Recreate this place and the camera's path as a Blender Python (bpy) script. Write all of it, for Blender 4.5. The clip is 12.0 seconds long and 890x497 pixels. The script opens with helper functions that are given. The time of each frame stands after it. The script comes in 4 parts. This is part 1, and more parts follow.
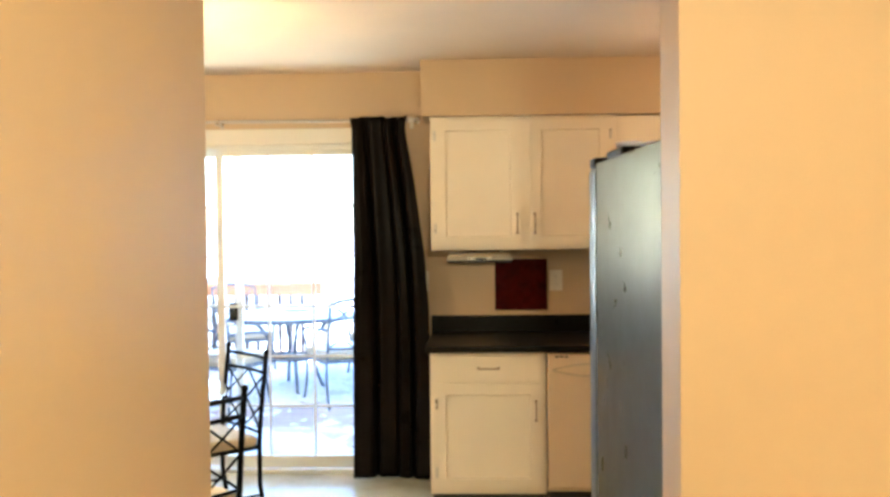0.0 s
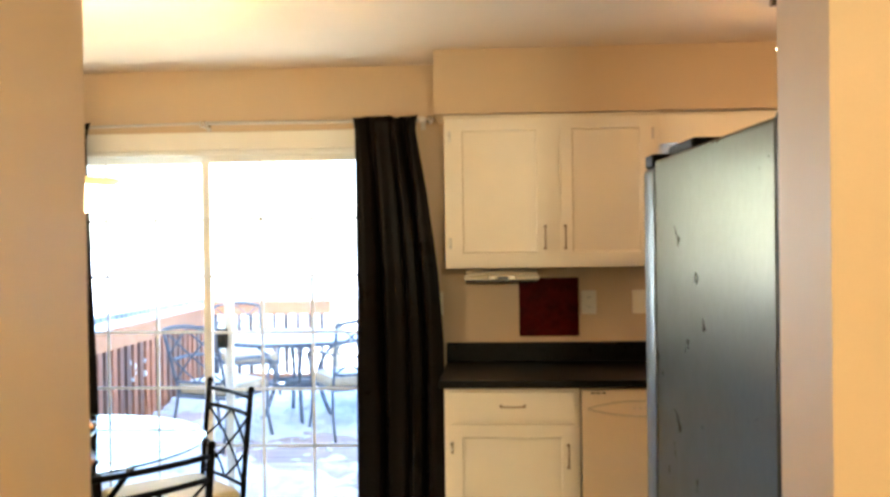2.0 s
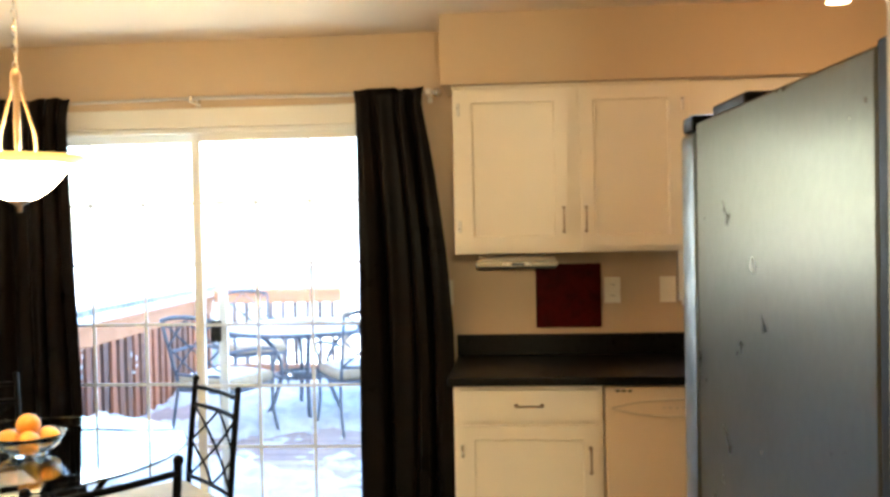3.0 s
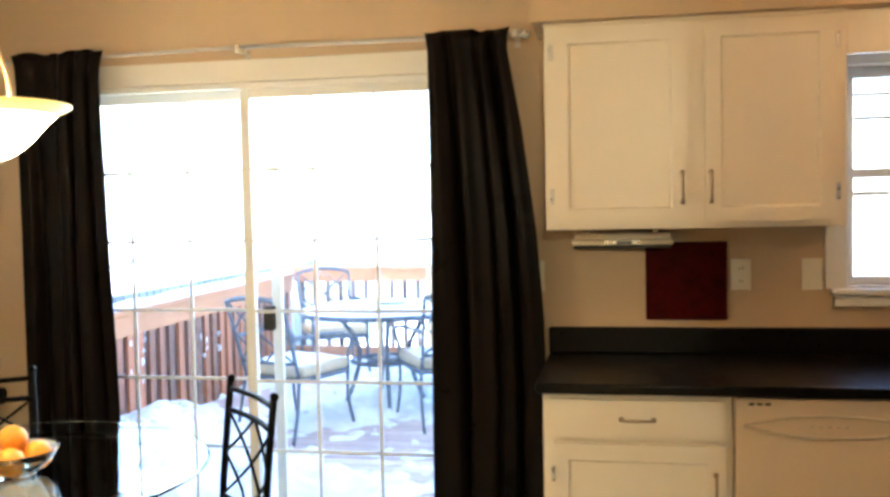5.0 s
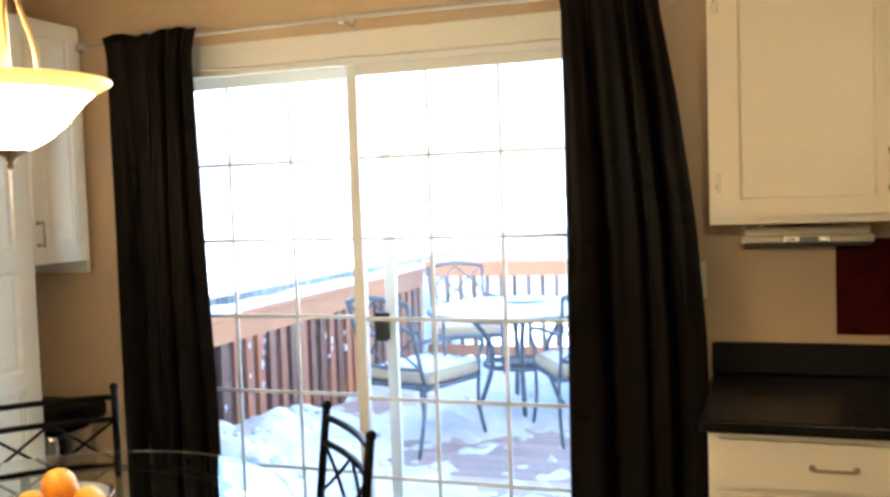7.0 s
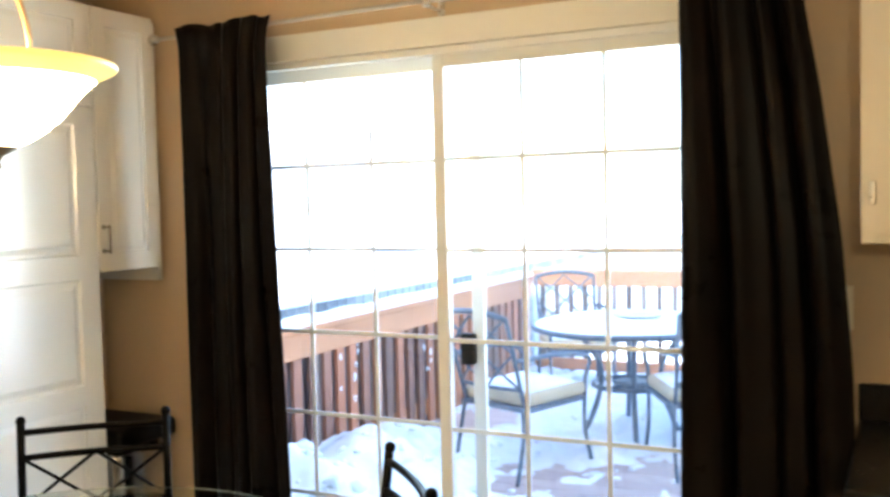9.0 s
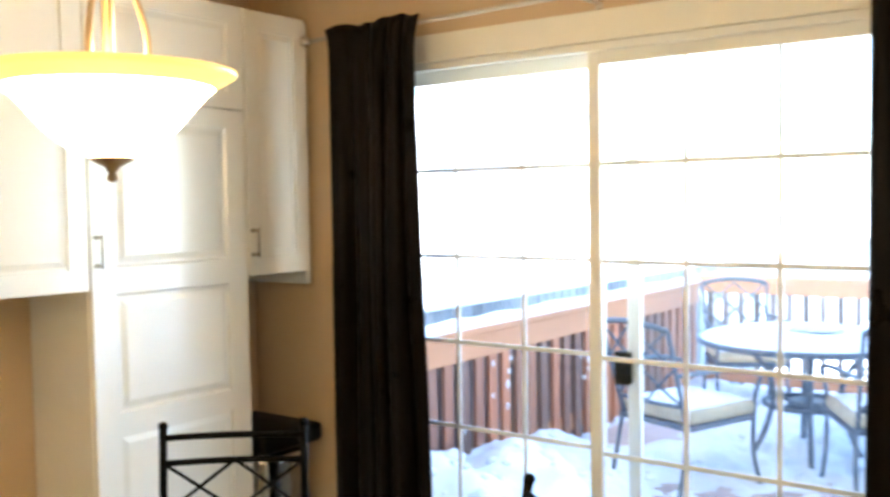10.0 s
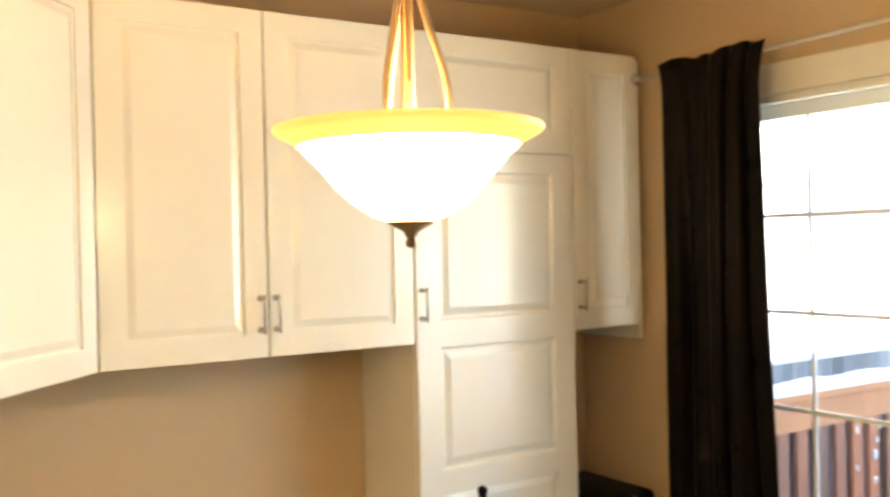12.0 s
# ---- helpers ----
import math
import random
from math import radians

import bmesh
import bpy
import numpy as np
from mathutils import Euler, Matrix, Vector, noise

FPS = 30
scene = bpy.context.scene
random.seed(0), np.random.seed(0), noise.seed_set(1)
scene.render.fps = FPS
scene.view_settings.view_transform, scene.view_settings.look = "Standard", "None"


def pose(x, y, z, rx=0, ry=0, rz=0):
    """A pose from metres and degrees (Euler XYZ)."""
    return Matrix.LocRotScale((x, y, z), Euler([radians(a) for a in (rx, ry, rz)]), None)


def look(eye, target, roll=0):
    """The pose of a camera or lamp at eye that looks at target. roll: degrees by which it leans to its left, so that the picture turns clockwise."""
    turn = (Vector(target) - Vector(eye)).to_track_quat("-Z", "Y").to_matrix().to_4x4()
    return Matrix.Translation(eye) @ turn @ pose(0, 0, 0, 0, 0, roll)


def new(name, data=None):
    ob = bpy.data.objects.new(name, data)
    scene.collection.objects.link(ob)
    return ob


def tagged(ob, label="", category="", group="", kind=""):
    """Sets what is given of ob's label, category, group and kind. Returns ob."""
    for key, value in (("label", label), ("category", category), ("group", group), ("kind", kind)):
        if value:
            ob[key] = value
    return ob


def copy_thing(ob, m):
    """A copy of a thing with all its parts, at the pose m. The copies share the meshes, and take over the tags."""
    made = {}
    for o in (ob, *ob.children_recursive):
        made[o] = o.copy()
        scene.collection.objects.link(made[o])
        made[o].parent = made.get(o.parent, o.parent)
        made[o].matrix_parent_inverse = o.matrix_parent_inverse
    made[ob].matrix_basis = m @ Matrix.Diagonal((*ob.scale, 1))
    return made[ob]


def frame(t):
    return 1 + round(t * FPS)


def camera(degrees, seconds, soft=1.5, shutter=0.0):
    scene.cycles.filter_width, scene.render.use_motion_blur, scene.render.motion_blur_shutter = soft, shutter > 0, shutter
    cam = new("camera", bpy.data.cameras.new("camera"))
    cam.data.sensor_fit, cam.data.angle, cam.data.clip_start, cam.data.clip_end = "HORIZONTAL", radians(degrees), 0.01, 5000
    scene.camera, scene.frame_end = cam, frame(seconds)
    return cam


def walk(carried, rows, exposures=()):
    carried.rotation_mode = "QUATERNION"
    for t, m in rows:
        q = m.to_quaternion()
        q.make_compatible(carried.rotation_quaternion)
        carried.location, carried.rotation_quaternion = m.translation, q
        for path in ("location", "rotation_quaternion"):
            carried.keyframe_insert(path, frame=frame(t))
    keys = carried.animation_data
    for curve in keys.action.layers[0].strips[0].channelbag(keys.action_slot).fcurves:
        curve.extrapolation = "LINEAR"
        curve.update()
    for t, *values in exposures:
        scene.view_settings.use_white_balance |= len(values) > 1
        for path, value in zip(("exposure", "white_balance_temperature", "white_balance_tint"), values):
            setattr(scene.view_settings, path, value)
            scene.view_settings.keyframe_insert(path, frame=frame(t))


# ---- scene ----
cam = camera(50.6, 12.0, soft=3.0, shutter=0.5)
PATH = [
    (0, (0.401, -0.64, 1.473), (0.32, 1.358, 1.43), -0.6),
    (0.5, (0.35, -0.48, 1.483), (0.291, 1.519, 1.451), -0.9),
    (1, (0.339, -0.319, 1.482), (0.28, 1.68, 1.456), -1.2),
    (1.5, (0.359, -0.111, 1.479), (0.267, 1.887, 1.463), -1.2),
    (2, (0.38, 0.057, 1.485), (0.261, 2.053, 1.469), -0.8),
    (2.5, (0.362, 0.265, 1.469), (0.242, 2.261, 1.444), -1.1),
    (2.7, (0.383, 0.343, 1.476), (0.251, 2.338, 1.439), -1.2),
    (4.5, (0.427, 1.046, 1.452), (0.093, 3.017, 1.388), -0.7),
    (5, (0.379, 1.203, 1.453), (0.01, 3.166, 1.359), -1.2),
    (5.5, (0.349, 1.353, 1.455), (-0.082, 3.303, 1.345), -1.8),
    (6, (0.355, 1.524, 1.451), (-0.184, 3.447, 1.346), -1.9),
    (6.5, (0.318, 1.64, 1.459), (-0.294, 3.542, 1.353), -1.9),
    (7, (0.284, 1.78, 1.461), (-0.375, 3.665, 1.351), -2.0),
    (7.2, (0.271, 1.815, 1.439), (-0.393, 3.699, 1.344), -1.9),
    (8.8, (0.237, 2.141, 1.488), (-0.614, 3.948, 1.386), -0.7),
    (9, (0.22, 2.198, 1.473), (-0.671, 3.987, 1.375), -1.4),
    (9.5, (0.186, 2.3, 1.509), (-0.83, 4.02, 1.4), -1.1),
    (10, (0.173, 2.378, 1.504), (-1.015, 3.984, 1.406), -0.9),
    (10.5, (0.171, 2.469, 1.504), (-1.196, 3.926, 1.422), -0.9),
    (11, (0.104, 2.519, 1.527), (-1.381, 3.858, 1.47), -1.0),
    (11.5, (0.045, 2.532, 1.545), (-1.529, 3.766, 1.517), -1.3),
    (12, (0.038, 2.563, 1.547), (-1.639, 3.653, 1.54), -1.3),
]
walk(cam, [(t, look(eye, target, roll)) for t, eye, target, roll in PATH], exposures=[(0.0, 3.66, 5650, 11), (1.5, 3.60, 5650, 11), (2.5, 3.52, 5850, 11), (4.5, 3.47, 5700, 11), (5.5, 3.44, 5650, 11), (7.0, 3.26, 5650, 11), (10.5, 3.32, 5750, 11), (11.0, 3.26, 6050, 11), (12.0, 3.09, 6850, 13)])

# ---- world, sun and lamps ----
world = bpy.data.worlds.new("winter_sky")
scene.world = world
world.use_nodes = True
wn = world.node_tree
sky = wn.nodes.new("ShaderNodeTexSky")
sky.sky_type = "NISHITA"
sky.sun_disc = False
sky.sun_elevation, sky.sun_rotation = radians(28), radians(200)
sky.dust_density = 1.0
sky.ozone_density = 1.8
bg = wn.nodes["Background"]
bg.inputs["Strength"].default_value = 0.15
wn.links.new(sky.outputs["Color"], bg.inputs["Color"])


def lamp(name, kind, m, power, colour, **more):
    data = bpy.data.lights.new(name, kind)
    data.energy, data.color = power, colour
    for key, value in more.items():
        if key == "angle":
            data.angle = value
        elif key == "soft":
            data.shadow_soft_size = value
        elif key == "sides":
            data.shape, data.size, data.size_y = "RECTANGLE", value[0], value[1]
    ob = new(name, data)
    ob.matrix_world = m
    return ob


WARM = (1.0, 0.66, 0.27)
HALOGEN = (1.0, 0.58, 0.24)
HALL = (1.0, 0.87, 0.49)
lamp("sun", "SUN", look((3, -12, 8), (0, 0, 0)), 5.0, (1.0, 0.95, 0.88), angle=radians(0.5))
lamp("window_daylight", "AREA", pose(-1.13, 5.16, 1.57, -90, 0, 0), 3.3, (0.97, 1.0, 0.80), sides=(1.56, 0.68))
lamp("pendant_bulb", "POINT", pose(-1.149, 3.276, 1.731), 0.85, WARM, soft=0.05)
for x in (1.495, 1.895):
    lamp("spot_bulb", "POINT", pose(x, 3.785, 2.185), 0.60, HALOGEN, soft=0.04)
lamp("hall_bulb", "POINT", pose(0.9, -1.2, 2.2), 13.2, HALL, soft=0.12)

# ---- materials ----
def material(name, colour, rough=0.5, metal=0.0, vary=0.06, scale=6.0, fine=120.0, bump=0.02, second=None, spec=0.5,
             stretch=(1, 1, 1), emit=None, strength=0.0, coat=0.0, coat_rough=0.03, island=False):
    """A surface with a coarse and a fine variation of tone, roughness and relief."""
    m = bpy.data.materials.new(name)
    m.use_nodes = True
    t = m.node_tree
    p = t.nodes["Principled BSDF"]
    p.inputs["Metallic"].default_value = metal
    p.inputs["Specular IOR Level"].default_value = spec
    p.inputs["Coat Weight"].default_value = coat
    p.inputs["Coat Roughness"].default_value = coat_rough
    co = t.nodes.new("ShaderNodeTexCoord")
    mp = t.nodes.new("ShaderNodeMapping")
    mp.inputs["Scale"].default_value = stretch
    t.links.new(co.outputs["Object"], mp.inputs["Vector"])
    big, small = t.nodes.new("ShaderNodeTexNoise"), t.nodes.new("ShaderNodeTexNoise")
    big.inputs["Scale"].default_value, small.inputs["Scale"].default_value = scale, fine
    big.inputs["Detail"].default_value, small.inputs["Detail"].default_value = 5, 3
    for n in (big, small):
        t.links.new(mp.outputs["Vector"], n.inputs["Vector"])
    blend = t.nodes.new("ShaderNodeMath")
    blend.operation = "MULTIPLY_ADD"
    blend.inputs[1].default_value, blend.inputs[2].default_value = 0.35, 0.0
    t.links.new(small.outputs["Fac"], blend.inputs[0])
    add = t.nodes.new("ShaderNodeMath")
    add.operation = "MULTIPLY_ADD"
    add.inputs[1].default_value = 0.65
    t.links.new(big.outputs["Fac"], add.inputs[0])
    t.links.new(blend.outputs[0], add.inputs[2])
    fac = add.outputs[0]
    if island:
        info = t.nodes.new("ShaderNodeObjectInfo")
        mixr = t.nodes.new("ShaderNodeMath")
        mixr.operation = "MULTIPLY_ADD"
        mixr.inputs[1].default_value = 0.5
        half = t.nodes.new("ShaderNodeMath")
        half.operation = "MULTIPLY"
        half.inputs[1].default_value = 0.55
        t.links.new(fac, half.inputs[0])
        t.links.new(info.outputs["Random"], mixr.inputs[0])
        t.links.new(half.outputs[0], mixr.inputs[2])
        fac = mixr.outputs[0]
    ramp = t.nodes.new("ShaderNodeValToRGB")
    lo = [max(0.0, c * (1 - 2 * vary)) for c in colour] if second is None else second
    hi = [min(1.0, c * (1 + 2 * vary)) for c in colour]
    ramp.color_ramp.elements[0].color, ramp.color_ramp.elements[1].color = (*lo, 1), (*hi, 1)
    ramp.color_ramp.elements[0].position, ramp.color_ramp.elements[1].position = 0.25, 0.75
    t.links.new(fac, ramp.inputs["Fac"])
    t.links.new(ramp.outputs["Color"], p.inputs["Base Color"])
    rr = t.nodes.new("ShaderNodeMapRange")
    rr.inputs["To Min"].default_value, rr.inputs["To Max"].default_value = max(0.02, rough - 0.08), min(1.0, rough + 0.08)
    t.links.new(big.outputs["Fac"], rr.inputs["Value"])
    t.links.new(rr.outputs["Result"], p.inputs["Roughness"])
    if bump:
        b = t.nodes.new("ShaderNodeBump")
        b.inputs["Strength"].default_value, b.inputs["Distance"].default_value = min(1.0, bump * 10), 0.002
        t.links.new(small.outputs["Fac"], b.inputs["Height"])
        t.links.new(b.outputs["Normal"], p.inputs["Normal"])
    if emit:
        p.inputs["Emission Color"].default_value = (*emit, 1)
        p.inputs["Emission Strength"].default_value = strength
    return m


def glass_material(name, colour=(1, 1, 1), rough=0.0):
    m = bpy.data.materials.new(name)
    m.use_nodes = True
    p = m.node_tree.nodes["Principled BSDF"]
    p.inputs["Base Color"].default_value = (*colour, 1)
    p.inputs["Roughness"].default_value = rough
    p.inputs["Transmission Weight"].default_value = 1.0
    p.inputs["IOR"].default_value = 1.45
    return m


def pane_material(name):
    """Flat double glazing: lets the view straight through and mirrors a little."""
    m = bpy.data.materials.new(name)
    m.use_nodes = True
    t = m.node_tree
    t.nodes.remove(t.nodes["Principled BSDF"])
    clear, gloss, mix, fr = (t.nodes.new("ShaderNodeBsdf" + k) if k in ("Transparent", "Glossy") else t.nodes.new("ShaderNode" + k)
                             for k in ("Transparent", "Glossy", "MixShader", "LayerWeight"))
    clear.inputs["Color"].default_value = (0.95, 0.97, 0.97, 1)
    gloss.inputs["Roughness"].default_value = 0.02
    fr.inputs["Blend"].default_value = 0.5
    steep, total = t.nodes.new("ShaderNodeMath"), t.nodes.new("ShaderNodeMath")
    steep.operation, total.operation = "POWER", "MULTIPLY_ADD"
    steep.inputs[1].default_value = 5.0
    total.inputs[1].default_value, total.inputs[2].default_value = 0.9, 0.045
    t.links.new(fr.outputs["Facing"], steep.inputs[0])
    t.links.new(steep.outputs[0], total.inputs[0])
    t.links.new(total.outputs[0], mix.inputs[0])
    t.links.new(clear.outputs[0], mix.inputs[1])
    t.links.new(gloss.outputs[0], mix.inputs[2])
    t.links.new(mix.outputs[0], t.nodes["Material Output"].inputs["Surface"])
    return m


def screen_material(name, colour, cover):
    """Fine woven insect mesh: mostly open, its threads lit from both sides."""
    m = bpy.data.materials.new(name)
    m.use_nodes = True
    t = m.node_tree
    t.nodes.remove(t.nodes["Principled BSDF"])
    hole, front, back = (t.nodes.new("ShaderNodeBsdf" + k) for k in ("Transparent", "Diffuse", "Translucent"))
    threads, weave = t.nodes.new("ShaderNodeMixShader"), t.nodes.new("ShaderNodeMixShader")
    front.inputs["Color"].default_value = back.inputs["Color"].default_value = (*colour, 1)
    threads.inputs[0].default_value, weave.inputs[0].default_value = 0.5, cover
    t.links.new(front.outputs[0], threads.inputs[1])
    t.links.new(back.outputs[0], threads.inputs[2])
    t.links.new(hole.outputs[0], weave.inputs[1])
    t.links.new(threads.outputs[0], weave.inputs[2])
    t.links.new(weave.outputs[0], t.nodes["Material Output"].inputs["Surface"])
    return m


# Thread tint and cover also carry the bluish haze over the right leaf.
MESH = screen_material("insect_mesh", (0.42, 0.50, 0.58), 0.045)
WALL = material("tan_wall_paint", (0.58, 0.43, 0.272), 0.5, vary=0.02, scale=1.5, fine=260, bump=0.03, spec=0.4)
CEIL = material("ceiling_paint", (0.74, 0.60, 0.455), 0.85, vary=0.03, scale=2, fine=180, bump=0.05, spec=0.2)
FLOOR = material("pale_vinyl", (0.50, 0.47, 0.37), 0.22, vary=0.12, scale=5, fine=60, bump=0.01, second=(0.38, 0.36, 0.26))
CREAM = material("cream_cabinet_paint", (0.81, 0.72, 0.585), 0.34, vary=0.02, scale=3, fine=200, bump=0.01)
WHITE = material("white_foil_front", (0.81, 0.79, 0.72), 0.22, vary=0.012, scale=3, fine=150, bump=0.006, coat=0.6, coat_rough=0.13)
TRIMW = material("white_trim_paint", (0.80, 0.77, 0.70), 0.4, vary=0.02, scale=4, fine=200, bump=0.01)
VINYL = material("white_vinyl_frame", (0.80, 0.79, 0.76), 0.35, vary=0.02, scale=4, fine=150, bump=0.005)
APPL = material("almond_enamel", (0.78, 0.62, 0.43), 0.3, vary=0.02, scale=2, fine=150, bump=0.004)
APPLD = material("almond_enamel_dark", (0.62, 0.51, 0.36), 0.35, vary=0.03, bump=0.004)
COUNTER = material("black_laminate", (0.0055, 0.0048, 0.0042), 0.30, vary=0.3, scale=40, fine=300, bump=0.012, spec=0.13)
STEEL = material("brushed_steel", (0.098, 0.092, 0.072), 0.30, metal=1.0, vary=0.10, scale=9, fine=40, bump=0.012)
STEEL.node_tree.nodes["Principled BSDF"].inputs["Specular Tint"].default_value = (0.74, 0.70, 0.63, 1)
DOORST = material("steel_door_edge", (0.075, 0.082, 0.074), 0.35, metal=0.6, vary=0.05)
BRIGHT = material("polished_chrome", (0.42, 0.39, 0.34), 0.2, metal=1.0, vary=0.03, scale=30, fine=200, bump=0)
PULL = material("antique_nickel", (0.36, 0.26, 0.17), 0.33, metal=1.0, vary=0.1, scale=40, bump=0)
CHROME = material("satin_nickel", (0.60, 0.56, 0.50), 0.28, metal=1.0, vary=0.05, scale=30, fine=200, bump=0)
BRONZE = material("aged_brass", (0.30, 0.20, 0.11), 0.35, metal=1.0, vary=0.15, scale=40, bump=0.02)
BLACKM = material("black_iron", (0.0028, 0.0024, 0.0022), 0.42, vary=0.25, scale=30, fine=300, bump=0.02, spec=0.07)
BLACKP = material("black_plastic", (0.0022, 0.0022, 0.0022), 0.5, vary=0.2, scale=10, fine=200, bump=0.02, spec=0.11)
CLOTH = material("charcoal_curtain_cloth", (0.0056, 0.0037, 0.0029), 0.30, vary=0.25, scale=8, fine=500, bump=0.02, spec=0.075)
CUSHION = material("cream_seat_cloth", (0.55, 0.44, 0.30), 0.8, vary=0.08, scale=12, fine=400, bump=0.05)
REDP = material("dark_red_panel", (0.046, 0.0012, 0.0010), 0.5, vary=0.35, scale=20, fine=200, bump=0.05, spec=0.05)
PLATE = material("ivory_plate", (0.82, 0.76, 0.62), 0.35, vary=0.02)
SLOT = material("dark_slot", (0.03, 0.025, 0.02), 0.6, vary=0.1, bump=0)
ORANGE = material("orange_peel", (0.82, 0.34, 0.012), 0.42, vary=0.1, scale=20, fine=160, bump=0.12)
CEDAR = material("cedar_stain", (0.42, 0.165, 0.085), 0.75, vary=0.15, scale=4, fine=70, bump=0.06, second=(0.19, 0.11, 0.085), stretch=(1, 1, 0.25), island=True)
CEDARR = material("cedar_rail", (0.50, 0.23, 0.11), 0.7, vary=0.15, scale=4, fine=70, bump=0.06, second=(0.36, 0.16, 0.08), stretch=(1, 0.25, 1))
# Greyer than the front boards, with the shade behind them put in the colour.
BACKWOOD = material("grey_brown_board", (0.26, 0.215, 0.215), 0.8, vary=0.2, scale=5, fine=70, bump=0.06, second=(0.14, 0.10, 0.095), stretch=(1, 1, 0.25), island=True)
OLDWOOD = material("weathered_board", (0.19, 0.15, 0.14), 0.8, vary=0.2, scale=5, fine=70, bump=0.06, second=(0.09, 0.06, 0.05), stretch=(1, 1, 0.25), island=True)
PLANK = material("deck_plank_wood", (0.54, 0.42, 0.38), 0.55, vary=0.15, scale=4, fine=60, bump=0.06, second=(0.40, 0.29, 0.26), stretch=(0.2, 1, 1), island=True)
PALEWOOD = material("pale_post_wood", (0.66, 0.52, 0.30), 0.75, vary=0.12, scale=5, fine=70, bump=0.05, stretch=(1, 1, 0.25))
SNOW = material("snow_crust", (0.85, 0.87, 0.90), 0.75, vary=0.03, scale=5, fine=60, bump=0.12, spec=0.3)
CASTM = material("dark_cast_metal", (0.080, 0.098, 0.128), 0.5, vary=0.25, scale=30, fine=200, bump=0.04)
PATIO = material("patio_cushion", (0.46, 0.37, 0.24), 0.85, vary=0.1, scale=12, fine=300, bump=0.05)
GREYF = material("grey_fence_wood", (0.24, 0.26, 0.27), 0.85, vary=0.2, scale=3, fine=40, bump=0.05, island=True)
SIDING = material("pale_siding", (0.62, 0.62, 0.62), 0.7, vary=0.05)
SHADE = material("frosted_lamp_glass", (0.95, 0.88, 0.70), 0.35, vary=0.02, emit=(1.0, 0.74, 0.36), strength=5.6)
# Amber base and weaker emission imitate the bulb's glow fading towards the rim.
SHADER = material("dim_glow_lamp_rim", (0.80, 0.50, 0.14), 0.35, vary=0.02, emit=(1.0, 0.66, 0.15), strength=0.13)
BULBG = material("bell_lamp_glass", (0.95, 0.85, 0.65), 0.4, vary=0.02, emit=(1.0, 0.78, 0.45), strength=0.22)
BINST = material("polished_bin_steel", (0.56, 0.55, 0.52), 0.16, metal=1.0, vary=0.04, scale=20, fine=160, bump=0)
PANE = pane_material("window_glass")
TGLASS = glass_material("table_glass", (0.86, 0.95, 0.92))
BGLASS = glass_material("bowl_glass", (0.97, 0.98, 0.97))
SILVER = material("silver_plastic", (0.80, 0.77, 0.72), 0.24, metal=0.75, vary=0.03)
RODM = material("satin_rod", (0.50, 0.45, 0.38), 0.4, metal=0.3, vary=0.04, bump=0)
RADIO = material("cream_radio_plastic", (0.80, 0.69, 0.52), 0.3, vary=0.03, bump=0)
GOLDM = material("pale_brass", (0.70, 0.53, 0.32), 0.3, metal=1.0, vary=0.05, bump=0)
LCD = material("dark_display", (0.10, 0.11, 0.12), 0.2, vary=0.05, bump=0)


# ---- building helpers ----
def link_mesh(name, bm, mat, parent=None, label="", smooth=False):
    me = bpy.data.meshes.new(name)
    bm.normal_update()
    bm.to_mesh(me)
    bm.free()
    me.materials.append(mat)
    if smooth:
        for f in me.polygons:
            f.use_smooth = True
    ob = new(name, me)
    if parent:
        ob.parent = parent
    if label:
        ob["label"] = label
    return ob


def part(name, bm, mat, parent, label="", smooth=False):
    return link_mesh(name, bm, mat, parent, label, smooth)


def thing(name, m, label, category, group=""):
    ob = new(name)
    ob.empty_display_size = 0.05
    ob.matrix_world = m
    return tagged(ob, label, category, group)


def structure(name, bm, mat, label=""):
    return tagged(link_mesh(name, bm, mat), label, "", "", "structure")


def add_box(bm, lo, hi, bevel=0.0, seg=1):
    """A box between two corners, its edges rounded."""
    r = bmesh.ops.create_cube(bm, size=1.0)
    vs = r["verts"]
    for v in vs:
        v.co = Vector([lo[k] + (v.co[k] + 0.5) * (hi[k] - lo[k]) for k in range(3)])
    if bevel:
        es = list({e for v in vs for e in v.link_edges})
        bmesh.ops.bevel(bm, geom=es, offset=bevel, segments=seg, affect="EDGES", profile=0.5)


def box(lo, hi, bevel=0.0, seg=1):
    bm = bmesh.new()
    add_box(bm, lo, hi, bevel, seg)
    return bm


def add_tube(bm, pts, r, sides=8, cap=True, flat=1.0):
    """A round or flattened bar swept along points; r is a number or one for each point."""
    pts = [Vector(p) for p in pts]
    rs = r if isinstance(r, (list, tuple)) else [r] * len(pts)
    rings, ref = [], None
    for i, p in enumerate(pts):
        d = (pts[min(i + 1, len(pts) - 1)] - pts[max(i - 1, 0)]).normalized()
        if ref is None:
            ref = Vector((0, 0, 1)) if abs(d.z) < 0.9 else Vector((1, 0, 0))
        u = (ref - d * ref.dot(d)).normalized()
        w = d.cross(u)
        ref = u
        rings.append([bm.verts.new(p + rs[i] * (math.cos(a) * u * flat + math.sin(a) * w))
                      for a in (2 * math.pi * k / sides for k in range(sides))])
    for a, b in zip(rings, rings[1:]):
        for k in range(sides):
            bm.faces.new((a[k], a[(k + 1) % sides], b[(k + 1) % sides], b[k]))
    if cap:
        bm.faces.new(rings[0][::-1])
        bm.faces.new(rings[-1])


def tube(pts, r, sides=8, flat=1.0):
    bm = bmesh.new()
    add_tube(bm, pts, r, sides, True, flat)
    bmesh.ops.recalc_face_normals(bm, faces=bm.faces)
    return bm


